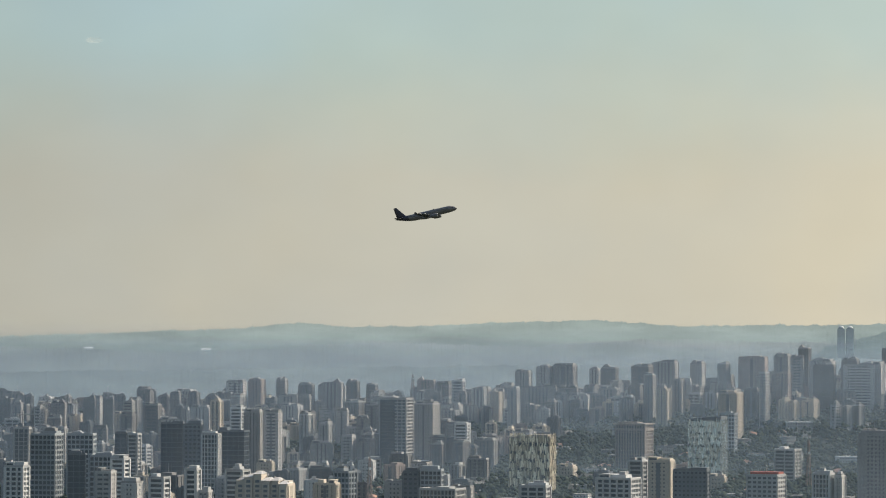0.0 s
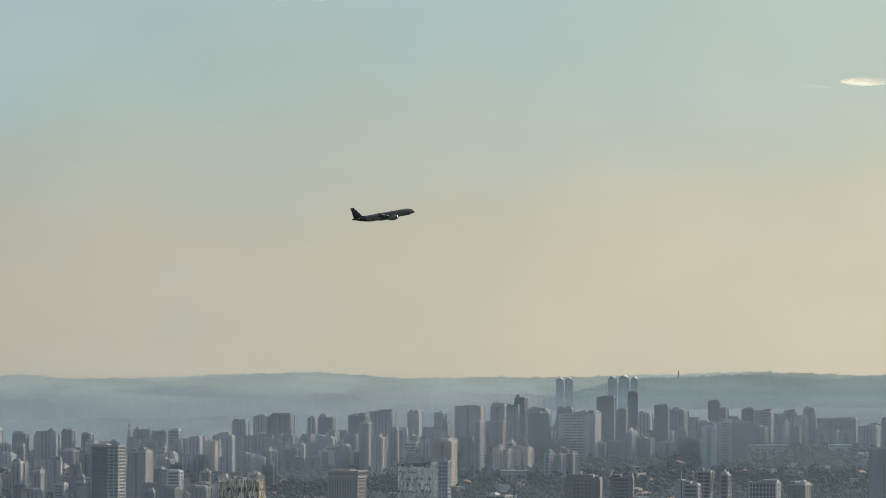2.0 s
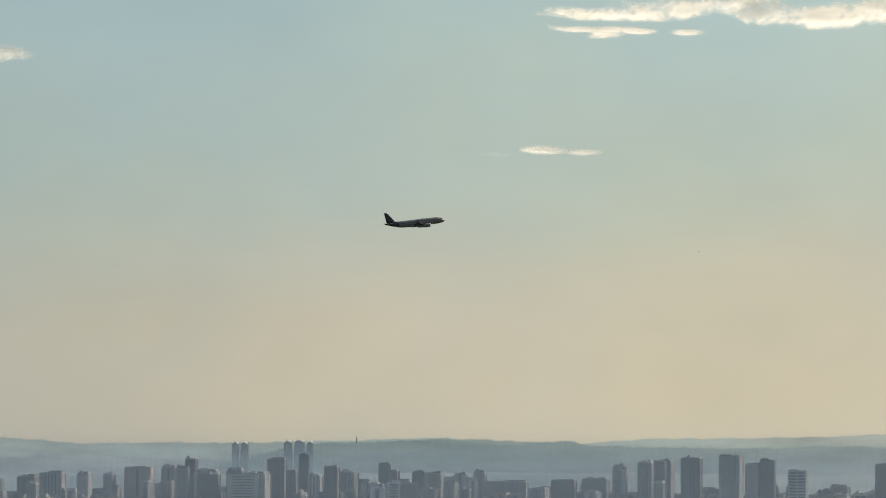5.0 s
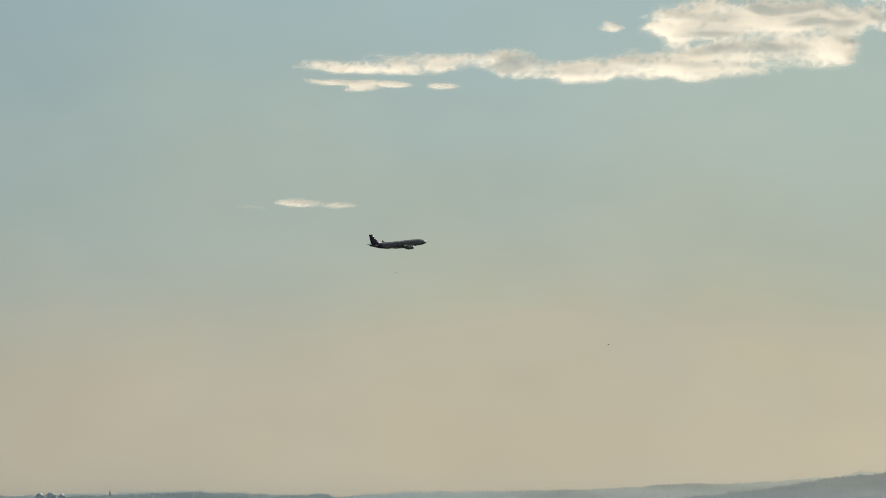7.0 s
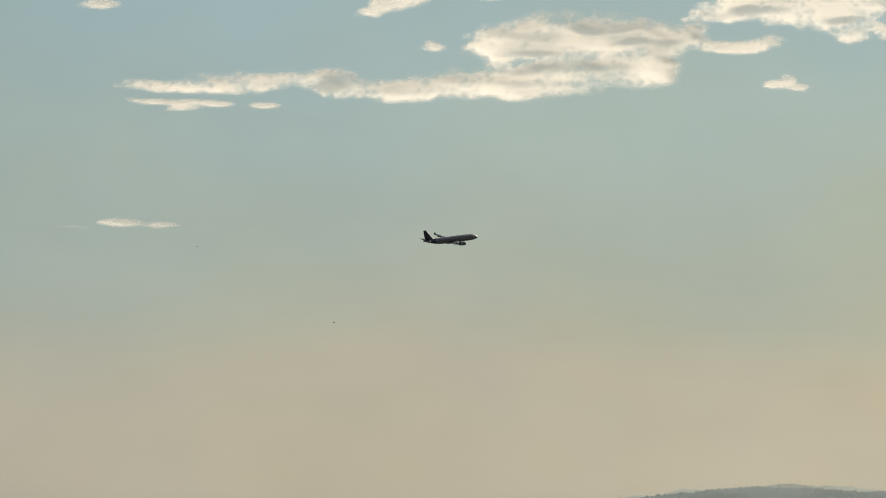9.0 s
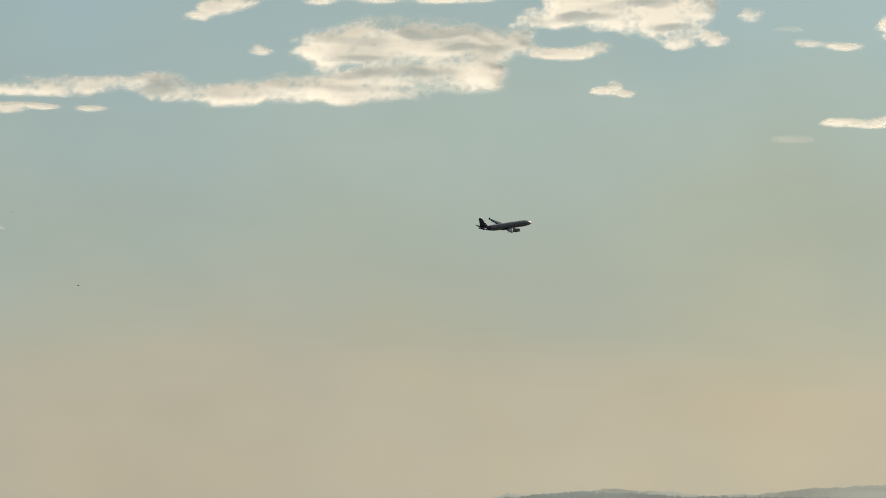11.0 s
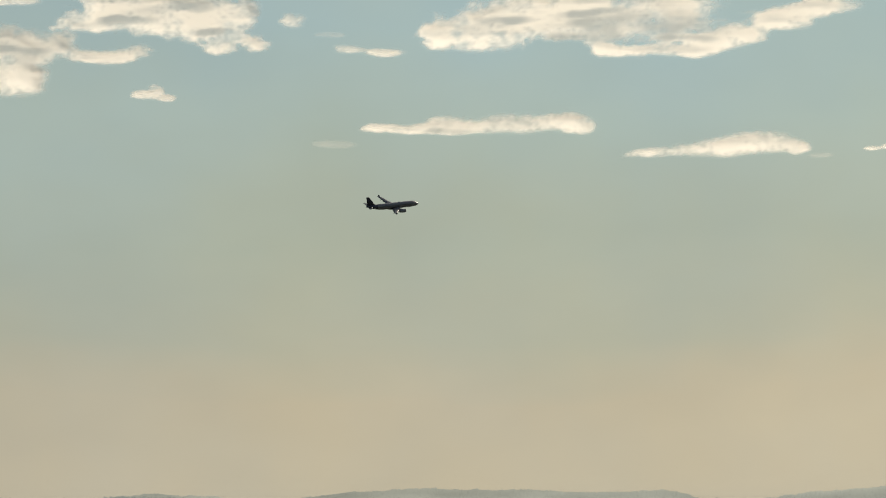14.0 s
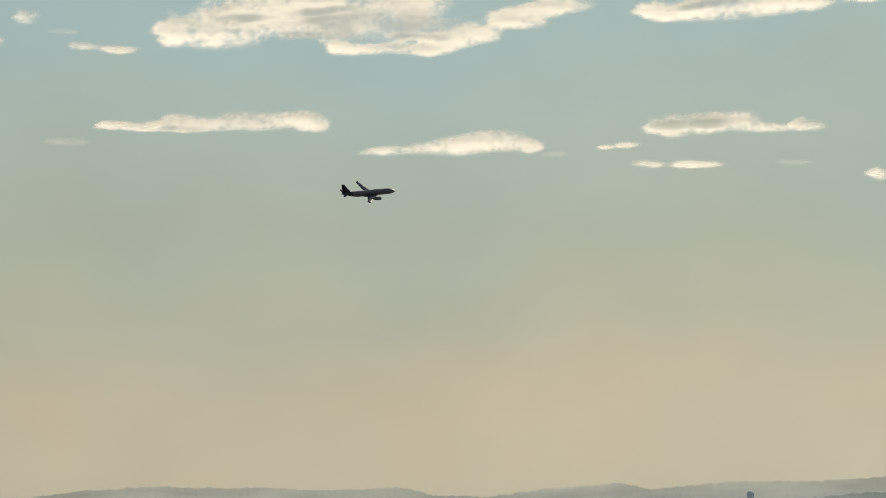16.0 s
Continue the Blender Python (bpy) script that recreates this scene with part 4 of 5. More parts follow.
tower("band", -151, 2395, 13.2, 10.6, 45.3, -26)
tower("beige", -124, 2247, 32.7, 26.2, 42.0, -7)
tower("plain", -187, 3195, 13.4, 10.7, 66.0, -17)
tower("plain", -171, 3215, 13.5, 10.8, 65.0, -17)
tower("band", -208, 3293, 10.9, 9.0, 63.3, -21)
tower("beige", -234, 3392, 8.2, 9.0, 60.7, -21)
tower("plain", -195, 3845, 9.6, 9.0, 46.8, -17)
tower("brick", -219, 3794, 13.6, 10.9, 48.0, -22)
tower("plain", -244, 3842, 18.8, 15.0, 44.3, -11)
tower("grey", -375, 3580, 10.7, 9.0, 43.0, -4)
tower("grey", -356, 3582, 9.7, 9.0, 42.4, -4)
tower("grey", -394, 3478, 12.3, 9.9, 48.6, -9)
tower("grey", -297, 3688, 8.5, 9.0, 40.3, -10)
tower("grey", -447, 3572, 9.7, 9.0, 36.0, -8)
tower("plain", -413, 3475, 6.1, 9.0, 44.2, -23)
tower("plain", -331, 3535, 9.3, 9.0, 44.6, -15)
tower("grey", -303, 3487, 13.7, 11.0, 46.5, -15)
tower("grey", -278, 3690, 8.2, 9.0, 40.3, -16)
tower("twotone", -61, 3279, 26.1, 20.9, 74.0, -17)
tower("white", -130, 3398, 10.1, 9.0, 38.9, -33)
tower("white", -149, 3397, 8.1, 9.0, 48.0, -27)
tower("plain", -107, 3348, 10.7, 9.0, 32.8, -23)
tower("grey", -135, 3698, 19.3, 15.5, 50.7, -8)
tower("grey", -162, 3696, 13.0, 10.4, 48.8, -12)
tower("grey", -115, 3748, 10.8, 9.0, 48.8, -18)
tower("grey", -95, 3749, 8.8, 9.0, 45.8, -19)
tower("plain", -33, 3350, 18.9, 15.1, 63.3, -29)
tower("band", 0, 3300, 12.1, 9.7, 49.3, -20)
tower("band", -4, 3800, 11.4, 9.1, 47.5, -20)
tower("white", 52, 3600, 9.6, 9.0, 51.5, -26)
tower("brick", -39, 3850, 16.9, 13.5, 46.7, -9)
tower("grey", -20, 3850, 14.1, 11.3, 43.7, -20)
tower("grey", 80, 3739, 36.5, 29.2, 40.5, -4)
tower("grey", 111, 3738, 18.9, 15.1, 39.2, -10)
tower("plain", 66, 3849, 14.1, 11.3, 53.2, -21)
tower("plain", 90, 3899, 13.9, 11.1, 57.3, -26)
tower("grey", 112, 3898, 21.6, 17.3, 57.6, -17)
tower("plain", 18, 3750, 12.4, 9.9, 40.7, -25)
tower("beige", 35, 3700, 11.1, 9.0, 39.8, -31)
tower("gold", 57, 2889, 32.9, 26.3, 53.7, -13)
tower("slab", -37, 2600, 11.1, 9.0, 36.9, -9)
tower("office", -22, 2600, 15.1, 12.0, 38.1, -10)
tower("lattice", -13, 2350, 25.2, 20.2, 35.2, -20)
tower("balcony", 49, 2399, 18.2, 14.5, 35.2, -16)
tower("office", -82, 2499, 12.7, 10.2, 40.5, -33)
tower("beige", -91, 2398, 14.6, 11.7, 36.3, -13)
tower("brownt", 158, 3276, 28.3, 22.7, 50.2, -23)
tower("crystal", 206, 2993, 28.2, 22.6, 63.2, -18)
tower("band", 282, 3087, 19.0, 15.2, 38.2, -30)
tower("redtop", 221, 2591, 23.1, 18.5, 35.7, -25)
tower("balcony", 105, 2398, 24.8, 19.8, 40.8, -23)
tower("band", 128, 2597, 10.9, 9.0, 45.4, -28)
tower("beige", 150, 2696, 17.9, 14.3, 42.0, -18)
tower("slab", 167, 2595, 24.1, 13.2, 39.0, -14)
tower("lattice", 262, 2587, 13.3, 10.6, 36.8, -26)
tower("plain", 274, 2586, 4.8, 9.0, 35.3, -26)
tower("grey", 318, 2732, 26.3, 21.1, 61.7, -13)
tower("beige", 324, 3585, 7.1, 9.0, 32.2, -45)
tower("beige", 333, 3585, 6.2, 9.0, 29.7, -45)
tower("beige", 352, 3603, 13.5, 10.8, 27.7, -41)
tower("white", 370, 3531, 6.2, 9.0, 32.0, -46)
tower("white", 381, 3529, 5.3, 9.0, 30.6, -46)
tower("white", 393, 3538, 7.9, 9.0, 30.0, -46)
tower("plain", 145, 3897, 8.4, 9.0, 52.5, -17)
tower("grey", 159, 3847, 15.6, 12.5, 53.5, -17)
tower("grey", 194, 3845, 18.6, 14.9, 53.8, -23)
tower("grey", 222, 3894, 23.2, 18.6, 56.7, -18)
tower("plain", 254, 3842, 12.8, 10.2, 54.3, -29)
tower("white", 278, 3790, 9.1, 9.0, 54.3, -34)
tower("brick", 309, 3787, 26.8, 21.5, 59.6, -15)
tower("plain", 349, 3884, 15.3, 12.2, 58.1, -25)
tower("grey", 351, 3734, 12.2, 9.7, 60.2, -15)
tower("grey", 368, 3832, 11.1, 9.0, 65.9, -25)
tower("brick", 328, 3635, 11.6, 9.3, 53.2, -30)
tower("grey", 374, 3681, 20.3, 16.2, 54.8, -14)
tower("grey", 406, 3728, 15.2, 12.2, 55.0, -21)
tower("plain", 423, 3676, 23.2, 18.6, 54.1, -27)
tower("plain", 192, 3645, 9.3, 9.0, 56.3, -28)
tower("beige", 203, 3594, 11.3, 9.0, 46.7, -33)
tower("beige", 263, 3490, 18.8, 15.0, 53.4, -29)
tower("office", 253, 3391, 14.7, 11.8, 46.8, -19)
tower("plain", 224, 3693, 8.5, 9.0, 45.4, -28)
tower("plain", 304, 3587, 6.8, 9.0, 60.1, -35)
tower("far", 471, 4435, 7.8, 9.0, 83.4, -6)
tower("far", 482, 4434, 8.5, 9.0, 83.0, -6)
tower("grey", 454, 3773, 17.2, 13.7, 62.7, -16)
tower("dark", 489, 3829, 8.6, 9.0, 65.6, -12)
tower("grey", 465, 3721, 9.8, 9.0, 51.3, -27)
tower("plain", 377, 3731, 22.3, 17.8, 54.9, -20)
tower("plain", 412, 3677, 32.0, 25.6, 53.5, -21)
tower("plain", 489, 3718, 11.8, 9.4, 46.7, -27)
tower("grey", 500, 3666, 13.0, 10.4, 58.9, -22)
tower("plain", 524, 3713, 15.3, 12.2, 48.9, -32)
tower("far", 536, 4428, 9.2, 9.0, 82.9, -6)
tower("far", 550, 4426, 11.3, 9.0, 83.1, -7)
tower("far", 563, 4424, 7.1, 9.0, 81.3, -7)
tower("dark", 570, 3777, 9.7, 9.0, 55.4, -18)
tower("plain", 585, 3805, 6.0, 9.0, 47.2, -28)
tower("white", 534, 3560, 12.8, 10.3, 48.6, -13)
tower("white", 553, 3578, 12.4, 9.9, 50.7, -13)
tower("brick", 568, 3575, 15.6, 12.5, 50.7, -13)
tower("dark", 611, 3801, 11.9, 9.6, 46.1, -19)
tower("grey", 620, 3749, 16.4, 13.1, 45.4, -24)
tower("dark", 665, 3853, 10.7, 9.0, 43.2, -17)
tower("dark", 686, 3849, 10.1, 9.0, 44.5, -18)
tower("grey", 705, 3785, 39.5, 31.6, 36.8, -15)
tower("plain", 720, 3680, 18.1, 14.5, 33.2, -31)
tower("grey", 755, 3724, 23.0, 18.4, 39.4, -21)
tower("grey", 788, 3717, 25.7, 20.6, 40.1, -21)
tower("white", 747, 3522, 13.1, 10.4, 45.1, -41)
tower("plain", 824, 3761, 14.1, 11.3, 50.0, -32)
tower("grey", 860, 3753, 30.7, 24.5, 57.4, -32)
tower("plain", 833, 3605, 9.7, 9.0, 44.5, -32)
tower("grey", 659, 3234, 44.2, 35.3, 70.2, -15)
tower("zigzag", 445, 2967, 11.8, 9.5, 62.0, -18)
tower("band", 421, 2869, 11.8, 9.4, 53.4, -23)
tower("band", 455, 2915, 6.8, 9.0, 60.3, -23)
tower("white", 428, 2969, 10.9, 9.0, 53.9, -38)
tower("lattice", 463, 2761, 21.7, 17.4, 57.9, -19)
tower("white", 507, 2855, 14.9, 11.9, 54.0, -40)
tower("grey", 346, 2980, 23.2, 18.6, 56.3, -11)
tower("grey", 377, 2976, 17.9, 14.3, 56.5, -12)
tower("grey", 655, 3794, 11.9, 9.5, 43.9, -19)
tower("grey", 675, 3790, 11.4, 9.1, 45.8, -19)
tower("grey", 824, 3761, 14.5, 11.6, 53.0, -26)
tower("plain", 840, 3706, 13.8, 11.1, 58.6, -27)
tower("grey", 869, 3751, 18.2, 14.5, 60.0, -27)
tower("grey", 887, 3695, 18.7, 15.0, 63.8, -23)
tower("grey", 916, 3636, 20.7, 16.6, 68.6, -28)
tower("plain", 950, 3679, 13.4, 10.7, 57.0, -33)
tower("dark", 965, 3675, 14.4, 11.5, 61.9, -24)
tower("band", 971, 3570, 18.2, 14.6, 57.6, -24)
tower("grey", 1085, 3642, 19.4, 15.6, 58.0, -31)
tower("grey", 1113, 3633, 22.0, 17.6, 59.9, -31)
tower("grey", 1142, 3624, 14.8, 11.9, 60.7, -32)


# ---------------------------------------------------------------- the lower city
def is_free(x, y, r):
    return all((x - a) ** 2 + (y - b) ** 2 > (r + c) ** 2 for a, b, c in placed)


def spot(lo, hi, a0, a1, r, tries=30):
    for _ in range(tries):
        rr, a = math.sqrt(rnd.uniform(lo * lo, hi * hi)), radians(rnd.uniform(a0, a1))
        x, y = rr * math.sin(a), rr * math.cos(a)
        if is_free(x, y, r):
            placed.append((x, y, r))
            return x, y
    return None


def fill_towers():
    """Blocks of middle height between the landmarks: a few kinds, copied."""
    kinds = []
    for style, w, d, h in (("plain", 14, 12, 26), ("grey", 16, 12, 30), ("beige", 13, 12, 22), ("white", 12, 11, 28), ("brick", 13, 13, 24), ("grey", 12, 11, 36),
                           ("plain", 18, 12, 34), ("band", 14, 12, 26), ("grey", 9, 9, 34), ("dark", 10, 9, 30), ("beige", 9, 9, 26), ("white", 8, 9, 30), ("plain", 10, 9, 39), ("dark", 13, 10, 22)):
        p = spot(3350, 3700, -8, 1, 12)
        kinds.append((tower(style, p[0], p[1], w, d, h, rnd.uniform(-40, 10), "middle-height blocks"), h))
    spots = []
    for lo, hi, a0, a1, count, hmax in ((3250, 3950, -9, 1.5, 290, 40), (3640, 3950, 1.5, 9, 170, 39), (3760, 3950, -2, 10, 80, 40), (3800, 3950, 6, 19, 80, 34), (3780, 3950, 9, 19, 50, 24), (2550, 3200, -9, 1, 60, 30), (2750, 3200, 1, 8, 8, 24)):
        for _ in range(count):
            p = spot(lo, hi, a0, a1, 8)
            if p:
                spots.append((math.hypot(*p), p, rnd.choice([k for k in kinds if k[1] <= hmax])[0], rnd.uniform(-40, 15)))
    spots.sort(key=lambda q: q[0])
    far = [[] for _ in range(10)]
    for i, (r, p, ob, turn) in enumerate(spots):
        m = pose(p[0], p[1], ground(*p) - 1.5, 0, 0, turn)
        if i < 270:
            copy_thing(ob, m)
        else:
            far[i % 10].append((ob, m))
    # the farthest, behind the others, joined
    for group in far:
        vs, fs, mats, slots = [], [], [], []
        for ob, m in group:
            for child in ob.children:
                me, at, n0 = child.data, m @ child.matrix_basis, len(vs)
                vs += [tuple(at @ v.co) for v in me.vertices]
                fs += [tuple(n0 + k for k in poly.vertices) for poly in me.polygons]
                if me.materials[0] not in mats:
                    mats.append(me.materials[0])
                slots += [mats.index(me.materials[0])] * len(me.polygons)
        if vs:
            joined = mesh_object("far_blocks", vs, fs, mats[0])
            for extra in mats[1:]:
                joined.data.materials.append(extra)
            joined.data.polygons.foreach_set("material_index", slots)
            tagged(joined, "crowded pale and grey apartment blocks on the ridge", "buildings", kind="stuff")


def build_house(w, d, h, wall, roof):
    ob = new("house")
    tagged(ob, "low house with pale walls and a clay-tile roof" if roof == "tile" else "long shed with a bright metal roof among trees" if roof == "metal" else "low flat-roofed building with pale walls", "house", "low houses")
    boxes("wall", [(-w / 2, -d / 2, -2, w / 2, d / 2, h)], M[wall], ob)
    if roof == "tile":
        bm = bmesh.new()
        e, t = 0.6, h + w * 0.22
        vs = [bm.verts.new(v) for v in ((-w / 2 - e, -d / 2 - e, h + 0.004), (w / 2 + e, -d / 2 - e, h + 0.004), (w / 2 + e, d / 2 + e, h + 0.004), (-w / 2 - e, d / 2 + e, h + 0.004), (0, -d * 0.22, t), (0, d * 0.22, t))]
        for f in ((0, 3, 2, 1), (0, 1, 4), (1, 2, 5, 4), (2, 3, 5), (3, 0, 4, 5)):
            bm.faces.new([vs[i] for i in f])
        part("roof", bm, M["tile"], ob)
    else:
        boxes("roof", [(-w / 2 - 0.2, -d / 2 - 0.2, h, w / 2 + 0.2, d / 2 + 0.2, h + 0.5)], M["shed" if roof == "metal" else "roof"], ob)
    wins = [(x, -d / 2 - 0.06, z, x + 1.1, -d / 2 + 0.05, z + 1.2) for x in np.arange(-w / 2 + 1, w / 2 - 1.5, 2.6) for z in np.arange(1, h - 1.5, 3)]
    wins += [(w / 2 - 0.05, y, z, w / 2 + 0.06, y + 1.1, z + 1.2) for y in np.arange(-d / 2 + 1, d / 2 - 1.5, 2.6) for z in np.arange(1, h - 1.5, 3)]
    tagged(boxes("glazing", wins, M["glass"], ob), kind="stuff")
    return ob


def fill_houses():
    protos = []
    for w, d, h, wall, roof in ((11, 9, 5.5, "white", "tile"), (13, 10, 6, "beige", "tile"), (18, 12, 9, "concrete", "flat"), (26, 16, 7, "white", "flat"), (12, 11, 12, "concrete", "flat")):
        p = spot(3000, 3500, -6, 8, 9)
        ob = build_house(w, d, h, wall, roof)
        ob.matrix_world = pose(p[0], p[1], ground(*p), 0, 0, rnd.uniform(-40, 40))
        protos.append(ob)
    for bearing, r, w in ((7.9, 3700, 30), (9.3, 3730, 60), (10.6, 3740, 24), (11.2, 3660, 44), (12.4, 3690, 22), (13.6, 3650, 70), (5.4, 3560, 26), (1.2, 3380, 38), (3.4, 3240, 20), (-0.8, 3300, 30), (6.2, 3330, 24)):
        shed = build_house(w, 14, 9, "white", "metal")
        x, y = r * math.sin(radians(bearing)), r * math.cos(radians(bearing))
        shed.matrix_world = pose(x, y, ground(x, y) + 3, 0, 0, rnd.uniform(-12, 12))
        placed.append((x, y, w * 0.4))
    for lo, hi, a0, a1, count in ((2700, 3600, -1, 8, 130), (3000, 3700, 7, 16, 80), (2500, 3300, -9, 0, 60)):
        for _ in range(count):
            p = spot(lo, hi, a0, a1, 8, 8)
            if p:
                copy_thing(rnd.choice(protos), pose(p[0], p[1], ground(*p), 0, 0, rnd.uniform(-60, 60)))


def fill_trees():
    """The urban woods: short trunks and uneven crowns of many clumps."""
    oct_v = np.array([(1, 0, 0), (-1, 0, 0), (0, 1, 0), (0, -1, 0), (0, 0, 1), (0, 0, -1)], float)
    oct_f = np.array([(0, 2, 4), (2, 1, 4), (1, 3, 4), (3, 0, 4), (2, 0, 5), (1, 2, 5), (3, 1, 5), (0, 3, 5)])
    g = np.random.default_rng(3)
    clumps, trunks = [], []

    def plant(count, lo, hi, a0, a1, clear):
        done = 0
        while done < count:
            done += 1
            rr, a = math.sqrt(g.uniform(lo * lo, hi * hi)), radians(g.uniform(a0, a1))
            x, y = rr * math.sin(a), rr * math.cos(a)
            if noise.noise((x * 0.005, y * 0.005, 2.0)) < -0.8 or not is_free(x, y, clear):
                continue
            size, z = g.uniform(3.5, 7.0), ground(x, y)
            tall = size * g.uniform(1.1, 1.5)
            trunks.append((x - 0.3, y - 0.3, z - 2, x + 0.3, y + 0.3, z + tall * 0.7))
            for _ in range(12):
                q = g.normal(0, 0.45, 3)
                clumps.append((x + q[0] * size, y + q[1] * size, z + tall * 0.75 + q[2] * size * 0.8, size * g.uniform(0.26, 0.5)))

    plant(11500, 2750, 3790, 0.2, 18, -3)
    plant(2500, 2450, 3500, -9, 2, -3)
    plant(1500, 3600, 3980, -9, 18, -3)
    c = np.array(clumps)
    stretch = g.uniform(0.7, 1.3, (len(c), 1, 3)) * np.array([1, 1, 0.75])
    jit = g.uniform(0.7, 1.25, (len(c), 6, 1))
    verts = c[:, None, :3] + oct_v[None] * jit * stretch * c[:, None, 3:4]
    faces = (oct_f[None] + 6 * np.arange(len(c))[:, None, None]).reshape(-1, 3)
    woods = mesh_object("trees", verts.reshape(-1, 3).tolist(), faces.tolist(), M["leaf"], smooth=True)
    tagged(woods, "dark green tree crowns between the buildings", "trees", kind="stuff")
    tagged(boxes("tree_trunks", trunks, M["bark"]), "brown trunks under the tree crowns", "trees", kind="stuff")


def lattice_mast(x, y, z0, h, width, label):
    """A tapering lattice mast: four legs, rings, zigzag braces and a whip on top."""
    ob = new("antenna_mast")
    ob.matrix_world = pose(x, y, z0, 0, 0, 20)
    tagged(ob, label, "mast", "masts")
    bm = bmesh.new()

    def bar(a, b, t):
        a, b = Vector(a), Vector(b)
        m = Matrix.Translation((a + b) / 2) @ (b - a).to_track_quat("Z", "Y").to_matrix().to_4x4() @ Matrix.Diagonal((t, t, (b - a).length, 1))
        bmesh.ops.create_cube(bm, size=1.0, matrix=m)

    n = max(4, int(h / 5))
    at = lambda k, i: Vector(((1, 1, -1, -1)[i % 4] * width * (1 - 0.75 * k / n), (1, -1, -1, 1)[i % 4] * width * (1 - 0.75 * k / n), h * k / n))
    for k in range(n):
        for i in range(4):
            bar(at(k, i), at(k + 1, i), 0.35)
            bar(at(k + 1, i), at(k + 1, i + 1), 0.2)
            bar(at(k, i), at(k + 1, i + 1), 0.2)
    part("lattice", bm, M["mast"], ob, "red and white lattice")
    boxes("whip", [(-0.15, -0.15, h, 0.15, 0.15, h * 1.15)], M["steel"], ob)
    boxes("dish", [(-0.9, -1.2, h * 0.7, 0.9, -0.8, h * 0.7 + 1.8), (0.8, -0.8, h * 0.55, 1.2, 0.9, h * 0.55 + 1.7)], M["far_wall"], ob)


lattice_mast(261, 2687, 16.1, 34.0, 1.6, "red and white lattice mast among the towers")
lattice_mast(-65, 2499, 14.2, 28.2, 1.6, "slender lattice mast among the towers")
lattice_mast(-54, 3860, 68.7, 16.0, 1.6, "slender mast on the skyline")
def water_tower(bearing, r, top):
    """A stout concrete water tower on a hill crest: shaft, drum and cap."""
    b = radians(bearing)
    ob = new("water_tower")
    ob.matrix_world = pose(r * math.sin(b), r * math.cos(b), top - 26, 0, 0, -bearing)
    tagged(ob, "squat grey concrete water tower on the wooded crest", "water tower")
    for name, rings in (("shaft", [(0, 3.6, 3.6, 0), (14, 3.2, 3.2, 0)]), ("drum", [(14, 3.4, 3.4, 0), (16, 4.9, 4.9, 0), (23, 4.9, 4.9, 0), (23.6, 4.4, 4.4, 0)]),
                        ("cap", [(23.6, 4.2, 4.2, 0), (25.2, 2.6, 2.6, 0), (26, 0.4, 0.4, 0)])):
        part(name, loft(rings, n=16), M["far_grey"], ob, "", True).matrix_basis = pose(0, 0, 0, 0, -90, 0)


water_tower(35.36, 4612, 173.5)
lattice_mast(667, 4784, 139.3, 12.0, 1.2, "distant mast on the hill crest")

fill_towers()
fill_houses()
fill_trees()


# ---------------------------------------------------------------- sheets in place of haze over the city
def haze_sheet(radius, cover, top, fade):
    """An upright see-through sheet added in place of haze: dense near the ground, thinning out upwards; deeper towards
    the hills in the east.
    """
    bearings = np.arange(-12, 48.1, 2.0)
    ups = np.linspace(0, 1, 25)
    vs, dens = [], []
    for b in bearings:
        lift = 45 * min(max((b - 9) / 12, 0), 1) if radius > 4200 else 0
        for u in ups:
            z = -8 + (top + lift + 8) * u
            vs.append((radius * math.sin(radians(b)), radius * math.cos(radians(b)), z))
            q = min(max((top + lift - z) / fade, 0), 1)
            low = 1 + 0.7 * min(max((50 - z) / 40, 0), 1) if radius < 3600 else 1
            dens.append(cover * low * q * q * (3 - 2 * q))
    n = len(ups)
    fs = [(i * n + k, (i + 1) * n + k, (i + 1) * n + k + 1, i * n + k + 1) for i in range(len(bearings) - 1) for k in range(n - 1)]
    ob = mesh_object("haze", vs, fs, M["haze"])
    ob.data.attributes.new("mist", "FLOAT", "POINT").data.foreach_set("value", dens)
    return tagged(ob, "see-through sheet standing in for blue-grey city haze", "haze", group="banks of haze", kind="stuff")


haze_sheet(2180, 0.08, 146, 50)
haze_sheet(2700, 0.08, 146, 45)
haze_sheet(3200, 0.13, 140, 30)
haze_sheet(3580, 0.18, 140, 26)
haze_sheet(3990, 0.32, 128, 30)
haze_sheet(4385, 0.22, 140, 50)


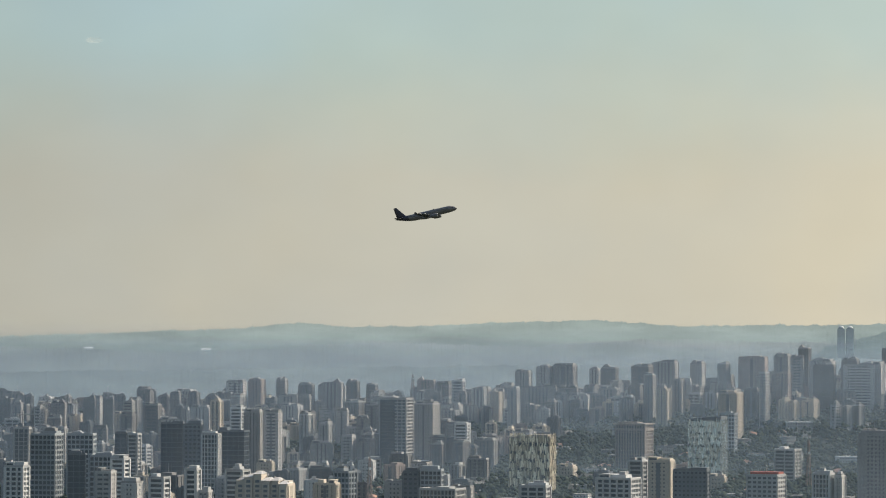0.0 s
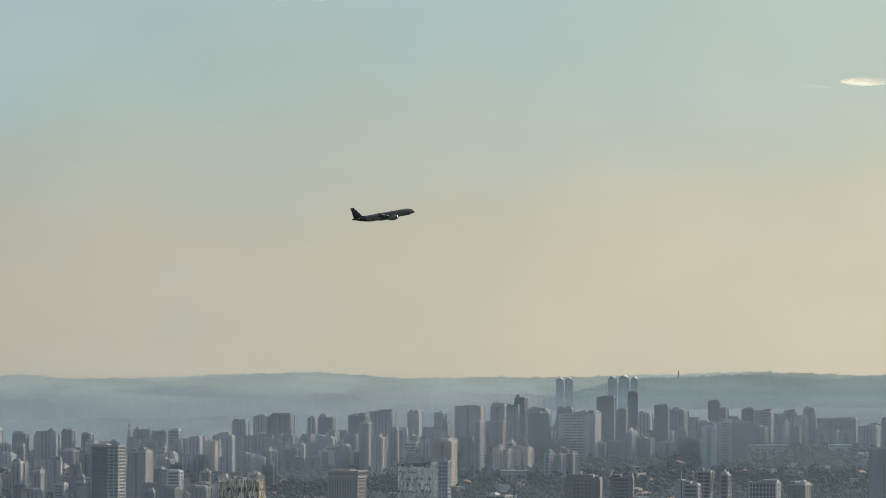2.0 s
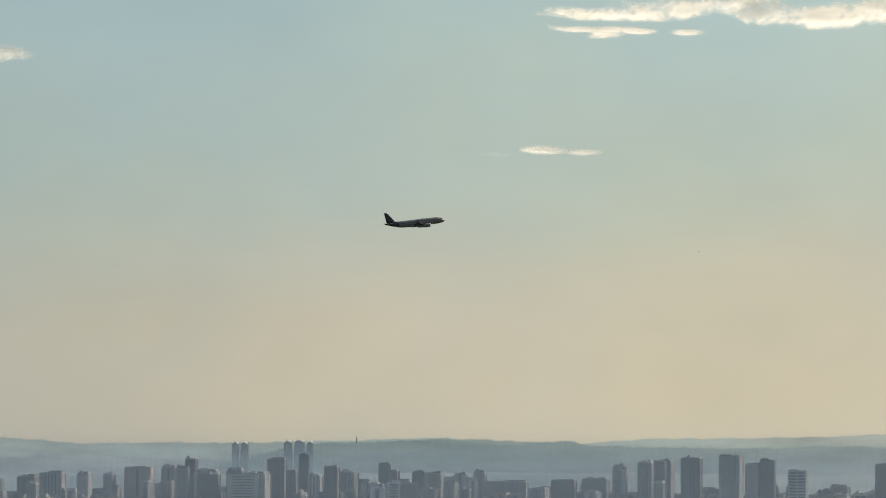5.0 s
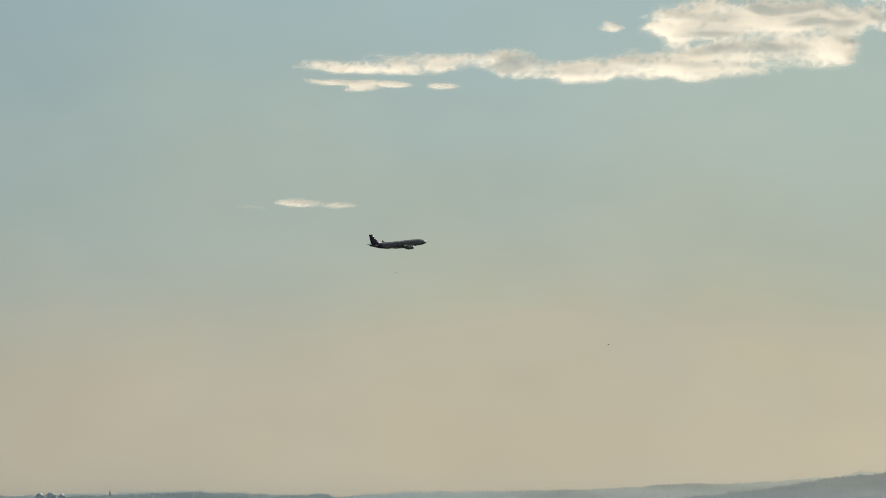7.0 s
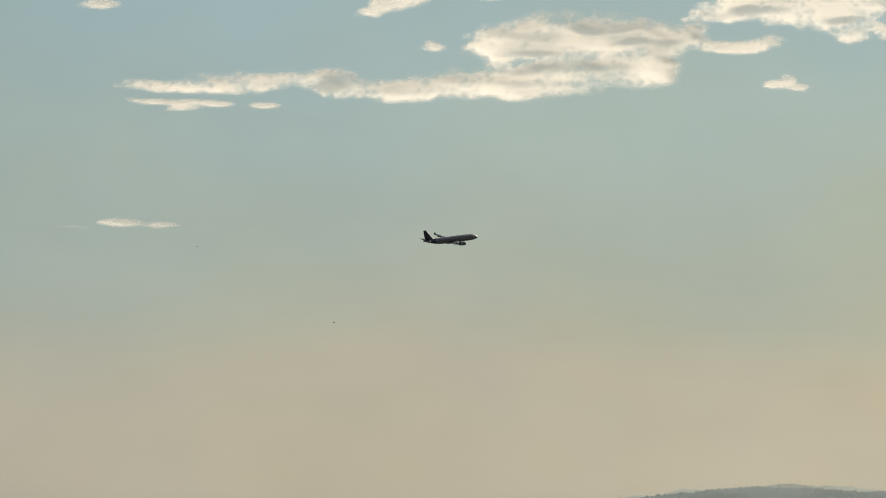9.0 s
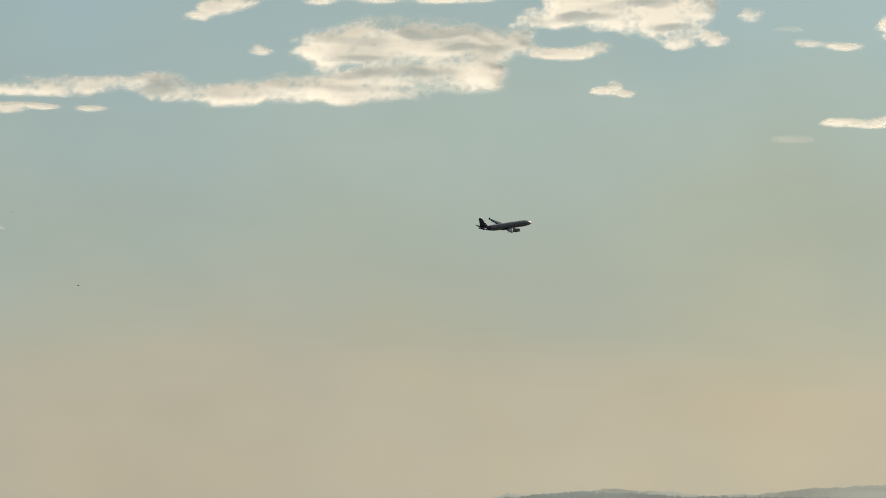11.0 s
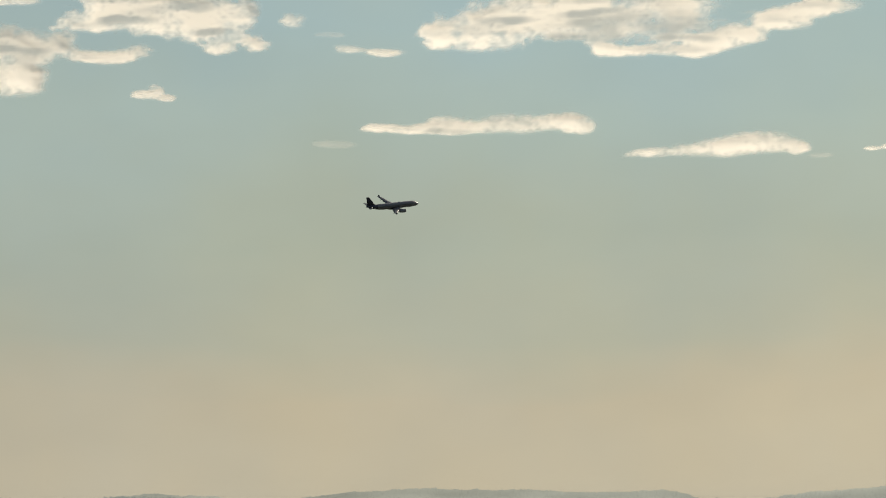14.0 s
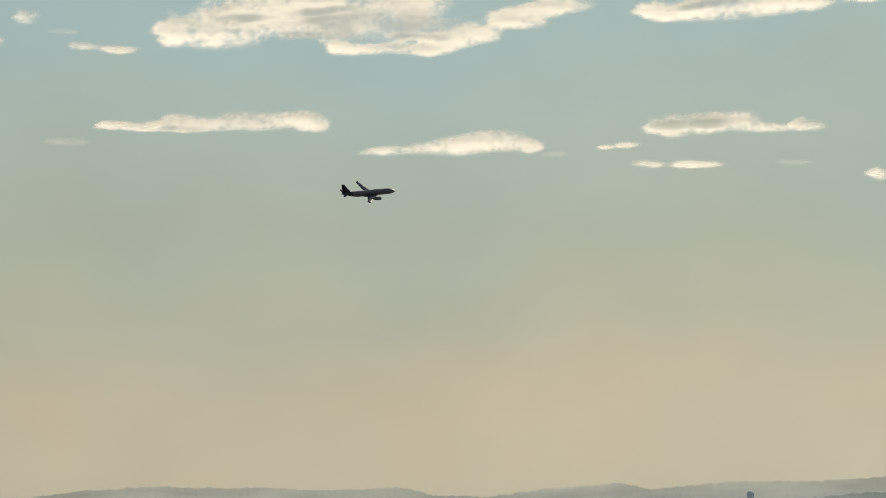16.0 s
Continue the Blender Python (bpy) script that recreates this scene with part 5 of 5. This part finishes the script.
# ---------------------------------------------------------------- what moves
def motions():
    # seconds, x, y, z, heading east of +y, nose up, right bank
    flight = [
        (0, -21.8, 2106.6, 200.2, 99.6, 13.0, 0.0),
        (0.5, 16.0, 2100.9, 205.9, 96.9, 12.3, 0.2),
        (1, 54.1, 2097.0, 211.8, 94.5, 11.7, 0.3),
        (1.5, 92.4, 2094.6, 217.3, 92.2, 11.0, 0.5),
        (2, 130.5, 2093.7, 222.5, 90.2, 10.5, 0.7),
        (2.5, 168.8, 2094.0, 227.9, 88.4, 10.0, 0.8),
        (3, 207.0, 2095.6, 232.7, 86.7, 9.5, 1.0),
        (5.5, 401.5, 2116.2, 253.8, 81.6, 8.0, 4.0),
        (6, 440.2, 2122.0, 258.5, 81.2, 8.0, 5.3),
        (6.5, 478.9, 2128.0, 262.5, 81.0, 8.0, 6.7),
        (7, 517.7, 2134.1, 267.0, 81.0, 8.0, 8.0),
        (7.5, 556.4, 2140.2, 271.7, 81.2, 8.0, 10.0),
        (8, 595.2, 2146.0, 276.5, 81.6, 8.0, 12.0),
        (8.5, 633.8, 2151.6, 281.5, 81.9, 8.3, 14.0),
        (11, 828.8, 2169.7, 303.4, 86.3, 10.0, 20.0),
        (11.5, 867.9, 2170.4, 307.5, 87.3, 9.6, 21.0),
        (12, 907.1, 2169.7, 311.3, 88.6, 9.2, 22.0),
        (12.5, 946.8, 2167.6, 315.0, 90.0, 8.7, 23.0),
        (13, 986.6, 2163.9, 318.4, 91.7, 8.3, 24.0),
        (13.5, 1026.2, 2158.4, 322.3, 93.5, 7.8, 25.0),
        (14, 1065.8, 2151.0, 325.9, 95.4, 7.5, 26.0),
        (14.5, 1105.0, 2141.6, 329.4, 97.4, 7.3, 27.0),
        (15, 1143.7, 2130.1, 331.6, 99.7, 7.0, 28.0),
        (15.5, 1183.0, 2116.3, 332.8, 102.6, 6.5, 29.0),
        (16, 1221.5, 2100.2, 334.0, 105.8, 6.0, 30.0),
    ]
    walk(airliner, [(t, pose(x, y, z, bank, -up, 90 - head)) for t, x, y, z, head, up, bank in flight])
    walk(birds[0], [
        (0, pose(391.3, 1187.0, 148.3, -5, 0, 7)),
        (3, pose(417.0, 1190.1, 147.4, 10, 0, 49)),
        (5.5, pose(404.5, 1202.2, 150.3, -5, 0, 129)),
        (6.5, pose(405.7, 1204.2, 152.6, 10, 0, 111)),
        (7, pose(403.2, 1205.7, 154.2, -5, 0, 158)),
        (7.5, pose(397.5, 1207.6, 156.8, 10, 0, 163)),
        (8, pose(390.8, 1209.5, 159.5, -5, 0, 166)),
        (8.5, pose(382.8, 1211.4, 162.9, 10, 0, 169)),
        (11, pose(345.2, 1218.7, 180.7, -5, 0, 173)),
        (13, pose(366.2, 1213.5, 186.8, 10, 0, -14)),
        (16, pose(398.9, 1205.0, 192.3, -5, 0, -15)),
    ])
    walk(birds[1], [
        (0, pose(433.8, 1590.2, 204.7, -5, 0, 25)),
        (3, pose(446.0, 1595.8, 201.0, 10, 0, 133)),
        (5.5, pose(416.9, 1608.7, 202.2, -5, 0, 156)),
        (6.5, pose(411.2, 1611.4, 206.5, 10, 0, 154)),
        (7, pose(410.2, 1611.9, 209.4, -5, 0, 165)),
        (8, pose(406.9, 1612.5, 218.1, 10, 0, 173)),
        (8.5, pose(404.8, 1612.6, 223.4, -5, 0, -176)),
        (11, pose(397.7, 1611.9, 245.6, 10, 0, -15)),
        (16, pose(521.6, 1580.6, 265.6, -5, 0, -14)),
    ])


motions()
